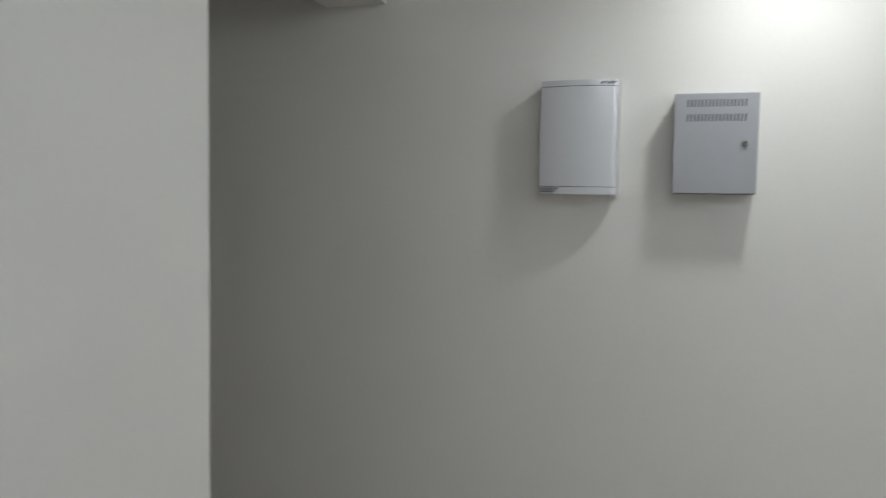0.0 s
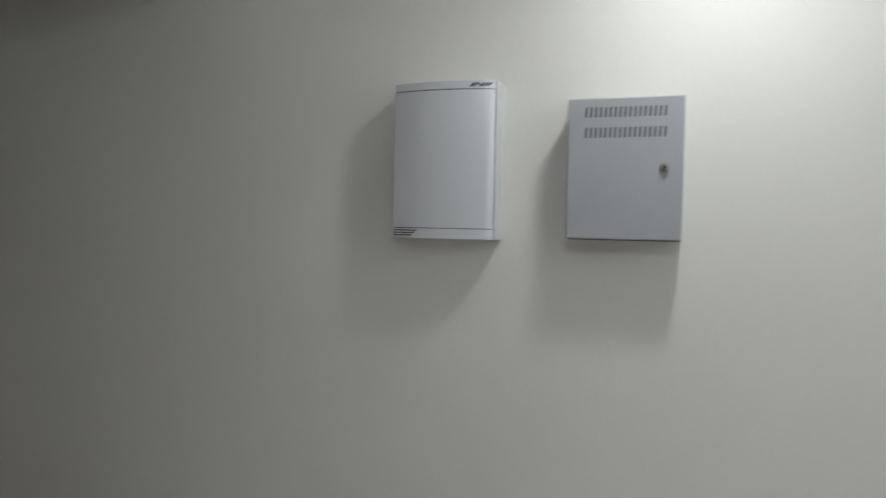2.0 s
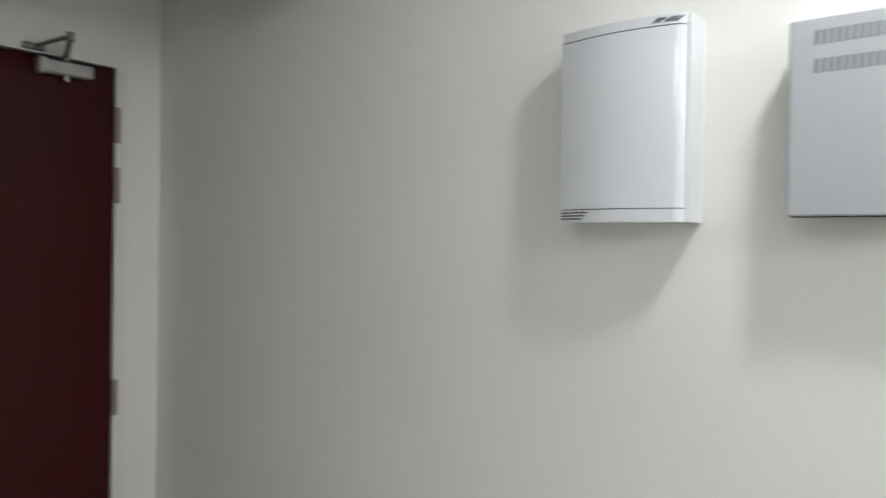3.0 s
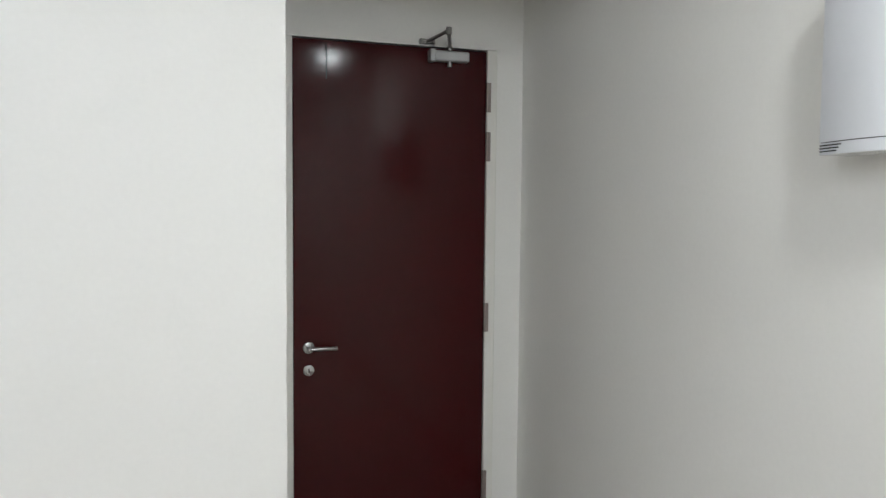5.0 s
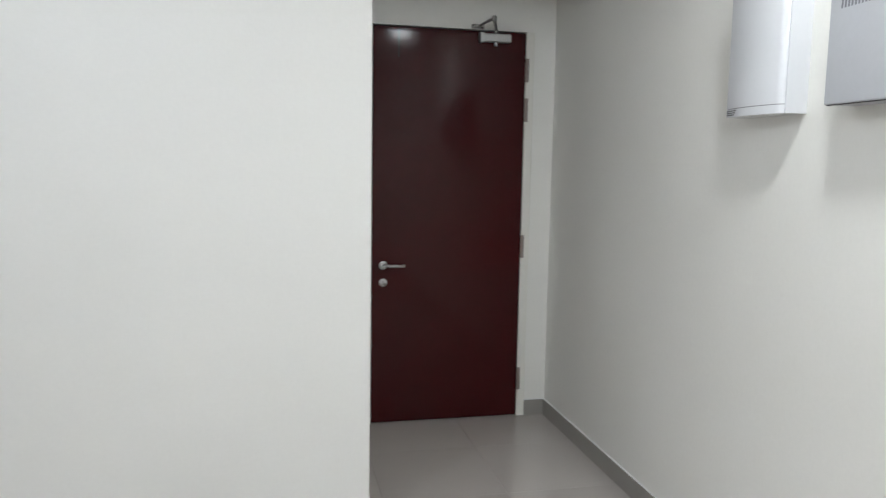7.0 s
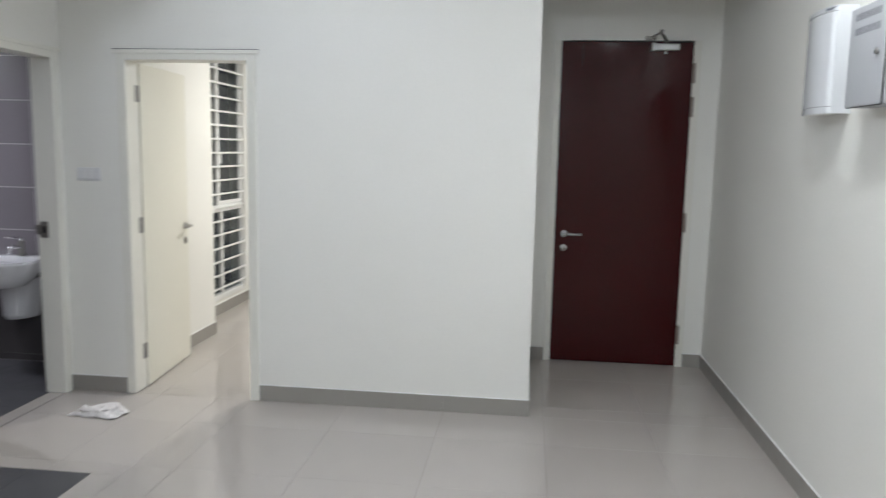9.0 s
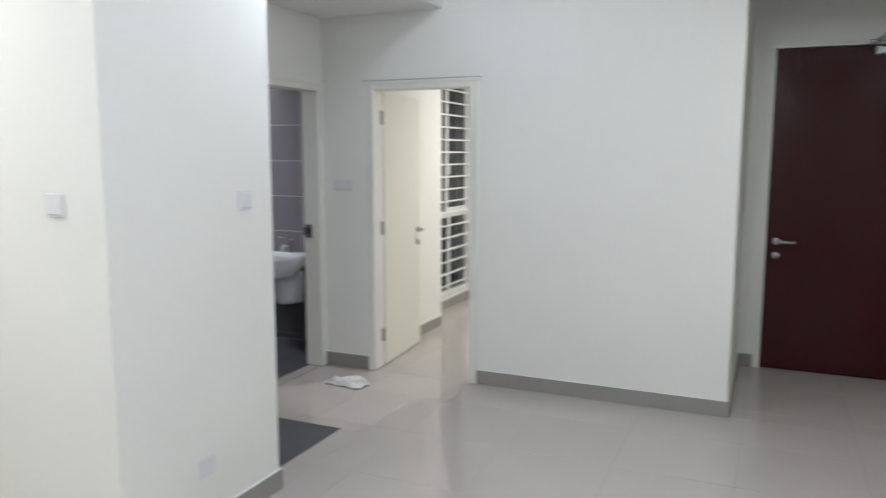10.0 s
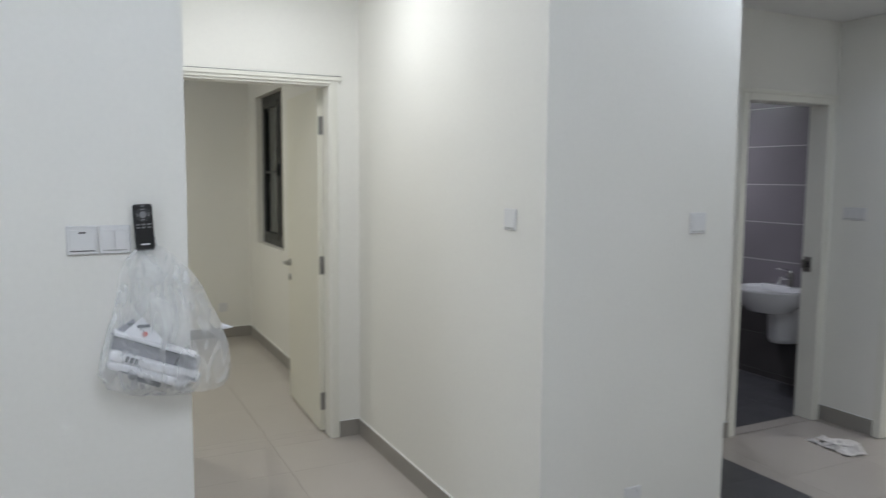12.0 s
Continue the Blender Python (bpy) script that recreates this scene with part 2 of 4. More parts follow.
ceiling_bedroom = solid("ceiling_bedroom", box_bm(-4.3, WALL_Y + N, CEIL, END_X - N, 2.6, CEIL + 0.1), CEILING, "plain white bedroom ceiling", "ceiling")
# second bedroom
wall_far = solid("wall_far", box_bm(-8.52, -7.6, -0.02, -8.37, PASS_Y, CEIL + 0.1), PAINT, "plain cream bedroom wall", "wall")
wall_bed_south = solid("wall_bed_south", box_bm(-8.52, -7.72, -0.02, X2, -7.6, CEIL + 0.1), PAINT, "plain cream bedroom wall", "wall")
# bathroom
BN = -0.72
wall_bath_north = solid("wall_bath_north", box_bm(-6.2, BN + 0.0035, -0.12, XB - N, BN + 0.12, 2.5), BATH_GROUT, "bathroom wall clad in mauve-grey tiles", "wall")
wall_bath_west = solid("wall_bath_west", box_bm(-6.32, -2.8, -0.12, -6.2, BN + 0.12, 2.5), BATH_TILE, "grey tiled bathroom wall", "wall")
wall_bath_south = solid("wall_bath_south", box_bm(-6.2, -2.8, -0.12, XB - N, -2.7, 2.5), BATH_TILE, "grey tiled bathroom wall", "wall")
ceiling_bath = solid("ceiling_bath", box_bm(-6.2, -2.7, 2.4, XB - N, BN, 2.5), CEILING, "plain white bathroom ceiling", "ceiling")

# ---- floor, tiles, skirting ----
floor = solid("floor", box_bm(-8.5, -8.7, -0.16, 0.1, 2.7, -0.0025), GROUT, "glossy beige-grey porcelain tile floor", "floor")
SIZE = 0.60
LIGHT = [(SIDE_X, -8.6, 0.0, WALL_Y), (END_X, WALL_Y, 0.0, 0.02), (XB, -2.385, SIDE_X, WALL_Y), (XB - 0.11, B0 + 0.06, XB, B1 - 0.06), (SIDE_X - T, -3.19, SIDE_X, -2.385),
         (X2, PASS_S, SIDE_X, PASS_Y), (D1A + 0.06, WALL_Y, D1B - 0.06, WALL_Y + N), (-3.89, WALL_Y + N, END_X - N, 0.29), (W1X, 0.29, END_X - N, 2.6),
         (X2 - N, D2A + 0.06, X2, D2B - 0.06), (-8.37, -7.6, X2 - N, PASS_Y)]


def tile_mesh(w, d, material, gap=0.0013, thick=0.006):
    bm = bmesh.new()
    x, y, c = w / 2 - gap / 2, d / 2 - gap / 2, 0.0002
    low = [bm.verts.new(p) for p in ((-x, -y, -thick), (x, -y, -thick), (x, y, -thick), (-x, y, -thick))]
    mid = [bm.verts.new(p) for p in ((-x, -y, -c), (x, -y, -c), (x, y, -c), (-x, y, -c))]
    top = [bm.verts.new(p) for p in ((-x + c, -y + c, 0), (x - c, -y + c, 0), (x - c, y - c, 0), (-x + c, y - c, 0))]
    bm.faces.new(top)
    for ring, nxt in ((low, mid), (mid, top)):
        for i in range(4):
            bm.faces.new((ring[i], ring[(i + 1) % 4], nxt[(i + 1) % 4], nxt[i]))
    return mesh_of("tile", bm, material, smooth=False)


MESHES = {}


def lay(parent, name, rects, size, ox, oy, z, material):
    """Tiles on a square grid, cut to the rectangles, each an object under the parent."""
    for rx0, ry0, rx1, ry1 in rects:
        for i in range(math.floor((rx0 - ox) / size), math.ceil((rx1 - ox) / size)):
            for j in range(math.floor((ry0 - oy) / size), math.ceil((ry1 - oy) / size)):
                x0, x1 = max(rx0, ox + i * size), min(rx1, ox + (i + 1) * size)
                y0, y1 = max(ry0, oy + j * size), min(ry1, oy + (j + 1) * size)
                if x1 - x0 < 0.012 or y1 - y0 < 0.012:
                    continue
                key = (round(x1 - x0, 3), round(y1 - y0, 3), material.name)
                if key not in MESHES:
                    MESHES[key] = tile_mesh(x1 - x0, y1 - y0, material)
                ob = new(name, MESHES[key])
                ob.parent = parent
                ob.location = ((x0 + x1) / 2, (y0 + y1) / 2, z)


def skirting(name, x0, y0, x1, y1, nx, ny, offset=0.0):
    """A run of 100 mm skirting tiles along a wall face whose normal is (nx, ny)."""
    run = thing(name, (x0 + x1) / 2, (y0 + y1) / 2, 0, "grey-beige porcelain skirting tiles along the wall", "skirting", "", "structure")
    length = math.hypot(x1 - x0, y1 - y0)
    cuts = [0.0] + [c for c in (offset + k * SIZE for k in range(0, 20)) if 0.03 < c < length - 0.03] + [length]
    for a, b in zip(cuts, cuts[1:]):
        ux, uy = (x1 - x0) / length, (y1 - y0) / length
        p, q = (x0 + ux * (a + 0.0004), y0 + uy * (a + 0.0004)), (x0 + ux * (b - 0.0004), y0 + uy * (b - 0.0004))
        cx, cy = (x0 + x1) / 2, (y0 + y1) / 2
        xs, ys = sorted((p[0], q[0], p[0] + nx * 0.010, q[0] + nx * 0.010)), sorted((p[1], q[1], p[1] + ny * 0.010, q[1] + ny * 0.010))
        part("skirting_tile", box_bm(xs[0] - cx, ys[0] - cy, 0.001, xs[-1] - cx, ys[-1] - cy, 0.100), SKIRT, run)
    cx, cy = (x0 + x1) / 2, (y0 + y1) / 2
    xs, ys = sorted((x0, x1, x0 + nx * 0.0085, x1 + nx * 0.0085)), sorted((y0, y1, y0 + ny * 0.0085, y1 + ny * 0.0085))
    part("top_strip", box_bm(xs[0] - cx, ys[0] - cy, 0.1003, xs[-1] - cx, ys[-1] - cy, 0.1030), CEILING, run, "thin pale strip along the top of the tiles")


skirting("baseboard_partition", D1B, WALL_Y, END_X, WALL_Y, 0, -1, 0.545)
skirting("baseboard_entry_side", END_X, WALL_Y, END_X, -0.010, 1, 0, 0.6)
skirting("baseboard_entry", DX1 + 0.05, 0, -0.010, 0, 0, -1)
skirting("baseboard_entry_left", END_X, 0, DX0 - 0.05, 0, 0, -1)
skirting("baseboard_east", 0, 0, 0, -8.6, -1, 0, 0.35)
skirting("baseboard_lobby", XB, WALL_Y, D1A, WALL_Y, 0, -1)
skirting("baseboard_bath", XB, B0, XB, PASS_Y + N, 1, 0, 0.3)
skirting("baseboard_stub", SIDE_X, -3.178, SIDE_X, PASS_Y - 0.010, 1, 0, 0.35)
skirting("baseboard_passage", SIDE_X, PASS_Y, X2 + 0.010, PASS_Y, 0, -1, 0.25)
skirting("baseboard_passage_end", X2, PASS_Y, X2, D2B, 1, 0)
skirting("baseboard_switch", SIDE_X, PASS_S, SIDE_X, -8.6, 1, 0, 0.4)
skirting("baseboard_bed_west", -3.89, WALL_Y + N, -3.89, 0.29, 1, 0, 0.2)
skirting("baseboard_bed_window", W1X, 0.29, W1X, 2.59, 1, 0, 0.2)
skirting("baseboard_bed_north", W1X, 2.6, END_X - N, 2.6, 0, -1, 0.2)
skirting("baseboard_second_north", X2 - N, PASS_Y, -8.36, PASS_Y, 0, -1, 0.2)
skirting("baseboard_second_west", -8.37, PASS_Y, -8.37, -7.6, 1, 0, 0.3)


# ---- doors ----
def lever(parent, x, y, z, out, along, label="brushed steel lever handle"):
    """A lever on a round rose with a key rose under it. out: the way it stands off (unit y or x), along: the way the grip points."""
    o, a = Vector(out), Vector(along)
    p = Vector((x, y, z))
    h = part("handle", rod_bm(p, p + o * 0.009, 0.026, seg=24, bevel=0.002), STEEL, parent, label)
    grip = rod_bm(p + o * 0.008, p + o * 0.052, 0.0095)
    rod_bm(p + o * 0.046 - a * 0.009, p + o * 0.046 + a * 0.125, 0.0095, bevel=0.003, bm=grip)
    part("grip", grip, STEEL, h)
    k = p - Vector((0, 0, 0.105))
    rose = part("key_rose", rod_bm(k, k + o * 0.008, 0.025, seg=24, bevel=0.002), STEEL, parent, "round steel key rose")
    slot = k + o * 0.0085
    s = Vector((abs(a.x), abs(a.y), 0)) * 0.003 + Vector((abs(o.x), abs(o.y), 0)) * 0.001 + Vector((0, 0, 0.010))
    part("keyhole", box_bm(*(slot - s), *(slot + s)), SLOT, rose)


def hinge(parent, x, y, z, height, dx, dy, material=STEEL):
    """Two leaves and a knuckle."""
    h = part("hinge", box_bm(x - dx, y - dy, z - height / 2, x + dx, y + dy, z + height / 2, 0.001, 1), material, parent, "steel butt hinge")
    return h


GREY_HINGE = mat("steel hinge", (0.32, 0.31, 0.30), 0.4, 0.7, vary=0.06)
# maroon entry door
DULL = mat("dull steel", (0.30, 0.29, 0.27), 0.4, 0.9, vary=0.06)
entry_door = thing("door_1", (DX0 + DX1) / 2, 0.03, 0, "closed dark maroon varnished entry door in a cream frame", "door", "", "structure")
ex, ey = (DX0 + DX1) / 2, 0.03
leaf = part("leaf", box_bm(DX0 + 0.003 - ex, 0.004 - ey, 0.006, DX1 - 0.003 - ex, 0.050 - ey, DZ - 0.004, 0.002), MAROON, entry_door, "dark maroon varnished door leaf")
for x0, x1 in ((DX0 - 0.05, DX0), (DX1, DX1 + 0.05)):
    part("jamb", box_bm(x0 - ex, -0.006 - ey, 0.0, x1 - ex, T - ey, DZ + 0.004, 0.002), FRAME, entry_door, "cream painted door jamb")
part("dark_line", box_bm(-0.962 - ex, 0.0025 - ey, 2.19, -0.957 - ex, 0.006 - ey, 2.345), SLOT, leaf, "thin dark vertical line")
lever(leaf, -1.041 - ex, 0.004 - ey, 0.972, (0, -1, 0), (1, 0, 0))
# brown tone carries the shade on the steel hinges
HINGE = mat("shaded hinge steel", (0.30, 0.25, 0.22), 0.4, 0.5, vary=0.08)
for z in (2.145, 1.910, 1.080, 0.244):
    h = hinge(leaf, DX1 + 0.007 - ex, -0.008 - ey, z, 0.14, 0.010, 0.004, HINGE)
    part("knuckle", rod_bm((DX1 - ex, -0.009 - ey, z - 0.07), (DX1 - ex, -0.009 - ey, z + 0.07), 0.007), HINGE, h)
closer = part("closer", box_bm(-0.468 - ex, -0.046 - ey, 2.298, -0.292 - ex, 0.003 - ey, 2.346, 0.006), SILVER, entry_door, "silver overhead door closer")
part("end_cap", box_bm(-0.486 - ex, -0.049 - ey, 2.293, -0.460 - ex, 0.003 - ey, 2.351, 0.004), SILVER, closer)
part("spindle", rod_bm((-0.385 - ex, -0.024 - ey, 2.276), (-0.385 - ex, -0.024 - ey, 2.372), 0.012), STEEL, closer)
part("main_arm", rod_bm((-0.385 - ex, -0.024 - ey, 2.368), (-0.448 - ex, -0.20 - ey, 2.396), 0.009), DULL, closer, "dull steel arm")
part("elbow", rod_bm((-0.448 - ex, -0.20 - ey, 2.384), (-0.448 - ex, -0.20 - ey, 2.414), 0.013), DULL, closer)
part("link_arm", rod_bm((-0.448 - ex, -0.20 - ey, 2.402), (-0.490 - ex, -0.014 - ey, 2.388), 0.008), DULL, closer)
part("bracket", box_bm(-0.530 - ex, -0.022 - ey, 2.374, -0.455 - ex, -0.0005 - ey + 0.03, 2.398, 0.003), STEEL, closer)


def cream_door(name, label, x, y, rz, opening, height, reach, open_deg, hinge_zs, depth=N):
    """A cream door in a frame. Local: the wall face is y = 0, the room the leaf opens into is +y, x from 0 (hinge side) to opening (outer frame)."""
    d = thing(name, x, y, 0, label, "door", "", "structure", rz)
    a = 0.058
    for nm, b in (("jamb", (0, -0.012, 0, a, depth + 0.012, height)), ("jamb", (opening - a, -0.012, 0, opening, depth + 0.012, height)),
                  ("head", (a, -0.012, height - a, opening - a, depth + 0.012, height))):
        part(nm, box_bm(*b, 0.004), FRAME, d, "cream painted door frame")
    part("cap", box_bm(-0.02, -0.020, height - 0.020, opening + 0.02, -0.0125, height + 0.004, 0.002), FRAME, d)
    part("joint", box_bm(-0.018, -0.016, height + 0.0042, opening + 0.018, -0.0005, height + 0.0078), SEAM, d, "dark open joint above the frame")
    part("stop", box_bm(opening - a - 0.012, depth * 0.45, 0.0, opening - a, depth * 0.62, height - a, 0.001), FRAME, d)
    w = opening - 2 * a - 0.006
    lf = new("leaf", mesh_of("leaf", box_bm(0, -0.038, 0.008, w, 0, height - a - 0.004, 0.002), CREAM))
    lf.parent = d
    lf.matrix_basis = pose(a - 0.028, depth + 0.0135, 0, 0, 0, open_deg)
    tagged(lf, "plain cream painted door leaf, open")
    lever(lf, w - 0.06, -0.038, reach, (0, -1, 0), (-1, 0, 0))
    lever(lf, w - 0.06, 0.0, reach, (0, 1, 0), (-1, 0, 0))
    for z in hinge_zs:
        part("hinge", box_bm(-0.0035, -0.034, z - 0.05, -0.0005, 0.003, z + 0.05), GREY_HINGE, lf, "steel butt hinge")
        part("hinge", box_bm(a - 0.0005, depth - 0.030, z - 0.05, a + 0.002, depth + 0.012, z + 0.05), GREY_HINGE, d, "steel butt hinge")
    return d


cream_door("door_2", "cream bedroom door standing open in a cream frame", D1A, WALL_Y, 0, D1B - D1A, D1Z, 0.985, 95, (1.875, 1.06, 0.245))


# second bedroom: the wall faces east, the leaf opens west
def mirrored_door():
    d = thing("door_3", X2, D2B, 0, "cream bedroom door standing open against the bedroom wall", "door", "", "structure")
    a, wall, width = 0.040, N, D2B - D2A
    for nm, b in (("jamb", (-wall - 0.012, -a, 0, 0.012, 0, D2Z)), ("jamb", (-wall - 0.012, -width, 0, 0.012, -width + a, D2Z)),
                  ("head", (-wall - 0.012, -width + a, D2Z - a, 0.012, -a, D2Z))):
        part(nm, box_bm(*b, 0.004), FRAME, d, "cream painted door frame")
    part("cap", box_bm(0.0125, -width - 0.02, D2Z - 0.020, 0.020, 0.02, D2Z + 0.004, 0.002), FRAME, d)
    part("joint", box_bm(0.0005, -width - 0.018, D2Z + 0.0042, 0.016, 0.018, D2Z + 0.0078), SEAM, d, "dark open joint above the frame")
    part("stop", box_bm(-wall * 0.62, -a - 0.012, 0, -wall * 0.45, -a, D2Z - a, 0.001), FRAME, d)
    w = width - 2 * a - 0.006
    lf = part("leaf", box_bm(-w, -0.038, 0.008, 0, 0, D2Z - a - 0.004, 0.002), CREAM, d, "plain cream painted door leaf, open")
    lf.matrix_basis = pose(-wall - 0.016, -a - 0.001, 0, 0, 0, -2.0)
    lever(lf, -w + 0.06, -0.038, 0.985, (0, -1, 0), (1, 0, 0))
    lever(lf, -w + 0.06, 0.0, 0.985, (0, 1, 0), (1, 0, 0))
    for z in (1.895, 1.048, 0.195):
        h = part("hinge", box_bm(-0.0005, -0.034, z - 0.055, 0.0018, -0.003, z + 0.055), GREY_HINGE, lf, "steel butt hinge")
        part("knuckle", rod_bm((0.003, 0.0, z - 0.055), (0.003, 0.0, z + 0.055), 0.0045, seg=10), GREY_HINGE, h)


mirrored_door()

# bathroom doorway, leaf folded away inside
bath_frame = thing("door_frame_bath", XB, B1, 0, "cream painted bathroom door frame with a steel strike plate", "door frame", "", "structure")
bw = B1 - B0
for nm, b in (("jamb", (-N - 0.012, -0.06, 0, 0.012, 0, BZ)), ("jamb", (-N - 0.012, -bw, 0, 0.012, -bw + 0.06, BZ)), ("head", (-N - 0.012, -bw + 0.06, BZ - 0.06, 0.012, -0.06, BZ))):
    part(nm, box_bm(*b, 0.004), FRAME, bath_frame, "cream painted door frame")
part("cap", box_bm(0.0125, -bw - 0.02, BZ - 0.020, 0.020, 0.02, BZ + 0.004, 0.002), FRAME, bath_frame)
strike = part("strike_plate", box_bm(-0.112, -0.064, 0.985, -0.060, -0.0595, 1.085, 0.001), DULL, bath_frame, "dull steel strike plate")
part("lip", box_bm(-0.137, -0.068, 1.005, -0.112, -0.061, 1.065, 0.001), DULL, strike)
part("latch_hole", box_bm(-0.098, -0.0646, 1.015, -0.074, -0.0635, 1.055), SLOT, strike)


# ---- wall units ----
def distribution_board():
    """White curved-front board. Local: wall plane x = 0, y from 0 to -0.293 along the wall, base z = 0."""
    u = thing("distribution_board", 0, -1.948, 1.756, "glossy white curved-front electrical distribution board on the wall", "distribution board")
    W, H = 0.297, 0.439

    def depth(y):
        """How far the front stands off the wall: a shallow curve, rounded off at one end."""
        g = min(max(-y / W, 0.0), 1.0)
        d = 0.083 + 0.027 * math.sin(math.pi * (0.08 + 0.84 * g))
        if g > 0.92:
            d *= 1 - 0.24 * (1 - math.sqrt(max(0.0, 1 - ((g - 0.92) / 0.08) ** 2)))
        return d

    def shell(y0, y1, z0, z1, lift, steps=36):
        bm = bmesh.new()
        rows = []
        for k in range(steps + 1):
            y = y0 + (y1 - y0) * math.sin(math.pi / 2 * k / steps)
            x = -depth(y) - lift
            rows.append([bm.verts.new(p) for p in ((0, y, z0), (x, y, z0), (x, y, z1), (0, y, z1))])
        for r, s in zip(rows, rows[1:]):
            for i in range(4):
                bm.faces.new((r[i], s[i], s[(i + 1) % 4], r[(i + 1) % 4]))
        bm.faces.new(rows[0]), bm.faces.new(rows[-1])
        bmesh.ops.recalc_face_normals(bm, faces=bm.faces[:])
        return bm
    # body colour paints the shade that shows in the cover seams
    part("body", shell(-0.001, -W * 0.970, 0.003, H - 0.003, -0.004), SEAM, u, "inner body coloured dark for the shade in the seams")
    part("cover", shell(0, -W * 0.990, 0.030, H - 0.024, 0.0), PLASTIC, u, "glossy white curved cover")
    part("top_trim", shell(0, -W, H - 0.0215, H, 0.0), PLASTIC, u)
    part("bottom_trim", shell(0, -W, 0, 0.028, -0.001), PLASTIC, u)
    part("flank", box_bm(-depth(-W * 0.990) + 0.0010, -W - 0.003, 0.0, 0.0, -W * 0.990 - 0.0003, H), PLASTIC, u)
    # slots are thin raised strips, their shade given by the dark colour
    for k in range(3):
        bm = bmesh.new()
        n, run = 6, 0.075 - 0.008 * k
        for i in range(n):
            y, y2 = -0.003 - run * i / n, -0.003 - run * (i + 1) / n
            xa = -depth((y + y2) / 2) + 0.001
            box_bm(xa - 0.0008, y2, 0.0205 - 0.0070 * k, xa + 0.006, y, 0.0236 - 0.0070 * k, bm=bm)
        part("slot", bm, SLOT, u, "ventilation slot, its shade coloured dark")
    # maker's badge as slanted strokes
    bm = bmesh.new()
    for k, lean in enumerate((-1.2, -1.2, 1.0, -1.2, -1.2, -1.2)):
        y = -0.232 - k * 0.0092
        x = -depth(y - 0.002)
        stroke = box_bm(x - 0.0016, y - 0.0062, H - 0.0165, x + 0.006, y, H - 0.0055)
        for v in stroke.verts:
            v.co.y += (v.co.z - H + 0.0105) * lean
            v.co.x = -depth(v.co.y) - 0.0012 if v.co.x < x else -depth(v.co.y) + 0.004
        me = bpy.data.meshes.new("join")
        stroke.to_mesh(me), stroke.free()
        bm.from_mesh(me)
        bpy.data.meshes.remove(me)
    part("badge", bm, INK, u, "small dark maker's badge")
    return u


distribution_board()


def grey_cabinet():
    """Steel box with a vented, locked door. Local: wall plane x = 0, y from 0 to -0.291, base z = 0."""
    u = thing("metal_cabinet", 0, -2.450, 1.761, "grey powder-coated steel wall cabinet with vents and lock", "cabinet")
    W, H, D = 0.294, 0.372, 0.106
    part("body", box_bm(-D + 0.014, -W + 0.002, 0.004, 0, -0.002, H - 0.002, 0.003), CABINET, u)
    # dark box stands in for the shade between door and body
    part("gap", box_bm(-D + 0.006, -W + 0.006, 0.0015, -D + 0.013, -0.006, H - 0.006), SLOT, u, "gap behind the door, its shade coloured dark")
    door = part("door", box_bm(-D, -W, 0.0035, -D + 0.007, 0, H, 0.003), CABINET, u, "grey steel door")
    # vents are raised strips, the shade of the openings is in their grey
    for row in (0.322, 0.269):
        for k in range(17):
            y = -0.047 - k * 0.0125
            bm = box_bm(-D - 0.0006, y - 0.0034, row - 0.0005, -D + 0.002, y + 0.0034, row + 0.026)
            for v in bm.verts:
                v.co.y += (v.co.z - row) * -0.06
            part("vent_slot", bm, VENT, door)
    lock = part("lock", rod_bm((-D - 0.009, -0.249, 0.190), (-D, -0.249, 0.190), 0.0115, seg=24, bevel=0.002), STEEL, door, "steel cam lock")
    part("keyway", box_bm(-D - 0.0098, -0.2525, 0.187, -D - 0.0085, -0.2455, 0.193), SLOT, lock)
    return u


VENT = mat("shadowed vent", (0.16, 0.16, 0.175), 0.6, vary=0.05)
grey_cabinet()


# ---- ceiling lights ----
DIFFUSER = glow("lit diffuser", (0.92, 0.96, 1.0), 58.0)


def ceiling_light(x, y, z, r, deep, label):
    """A round surface light: rim and lit diffuser."""
    u = thing("ceiling_light", x, y, z, label, "ceiling light", "round ceiling lights")
    bm = rod_bm((0, 0, -deep), (0, 0, 0), r, seg=40, bevel=0.006)
    part("rim", bm, PLASTIC, u)
    bm = bmesh.new()
    rings = [[bm.verts.new((r * 0.86 * math.cos(a) * math.cos(t), r * 0.86 * math.sin(a) * math.cos(t), -deep - 0.045 * math.sin(t))) for a in (2 * math.pi * k / 32 for k in range(32))]
             for t in (math.pi / 2 * q / 7 for q in range(7))]
    for p, q in zip(rings, rings[1:]):
        for k in range(32):
            bm.faces.new((p[k], p[(k + 1) % 32], q[(k + 1) % 32], q[k]))
    bm.faces.new(rings[-1]), bm.faces.new(rings[0])
    part("diffuser", bm, DIFFUSER, u, "glowing white domed diffuser")
    return u


for x, y, watts, radius, spread, tone in LAMPS:
    ceiling_light(x, y, CEIL, radius * 1.22, 0.052, "round white surface-mounted light on the ceiling")
for x, y, watts, radius, drop in UNSEEN_LAMPS[:1]:
    ceiling_light(x, y, CEIL, radius * 1.22, 0.052, "round white surface-mounted light on the ceiling")
# housings for the two added fill lamps
for x, y, watts, radius, drop in UNSEEN_LAMPS[1:]:
    ceiling_light(x, y, CEIL, 0.17, 0.075, "added unseen round white fill light, living room ceiling")
for x, y in ((-2.6, 0.7), (-6.9, -5.9)):
    ceiling_light(x, y, CEIL, 0.17, 0.075, "large round white light on the bedroom ceiling")
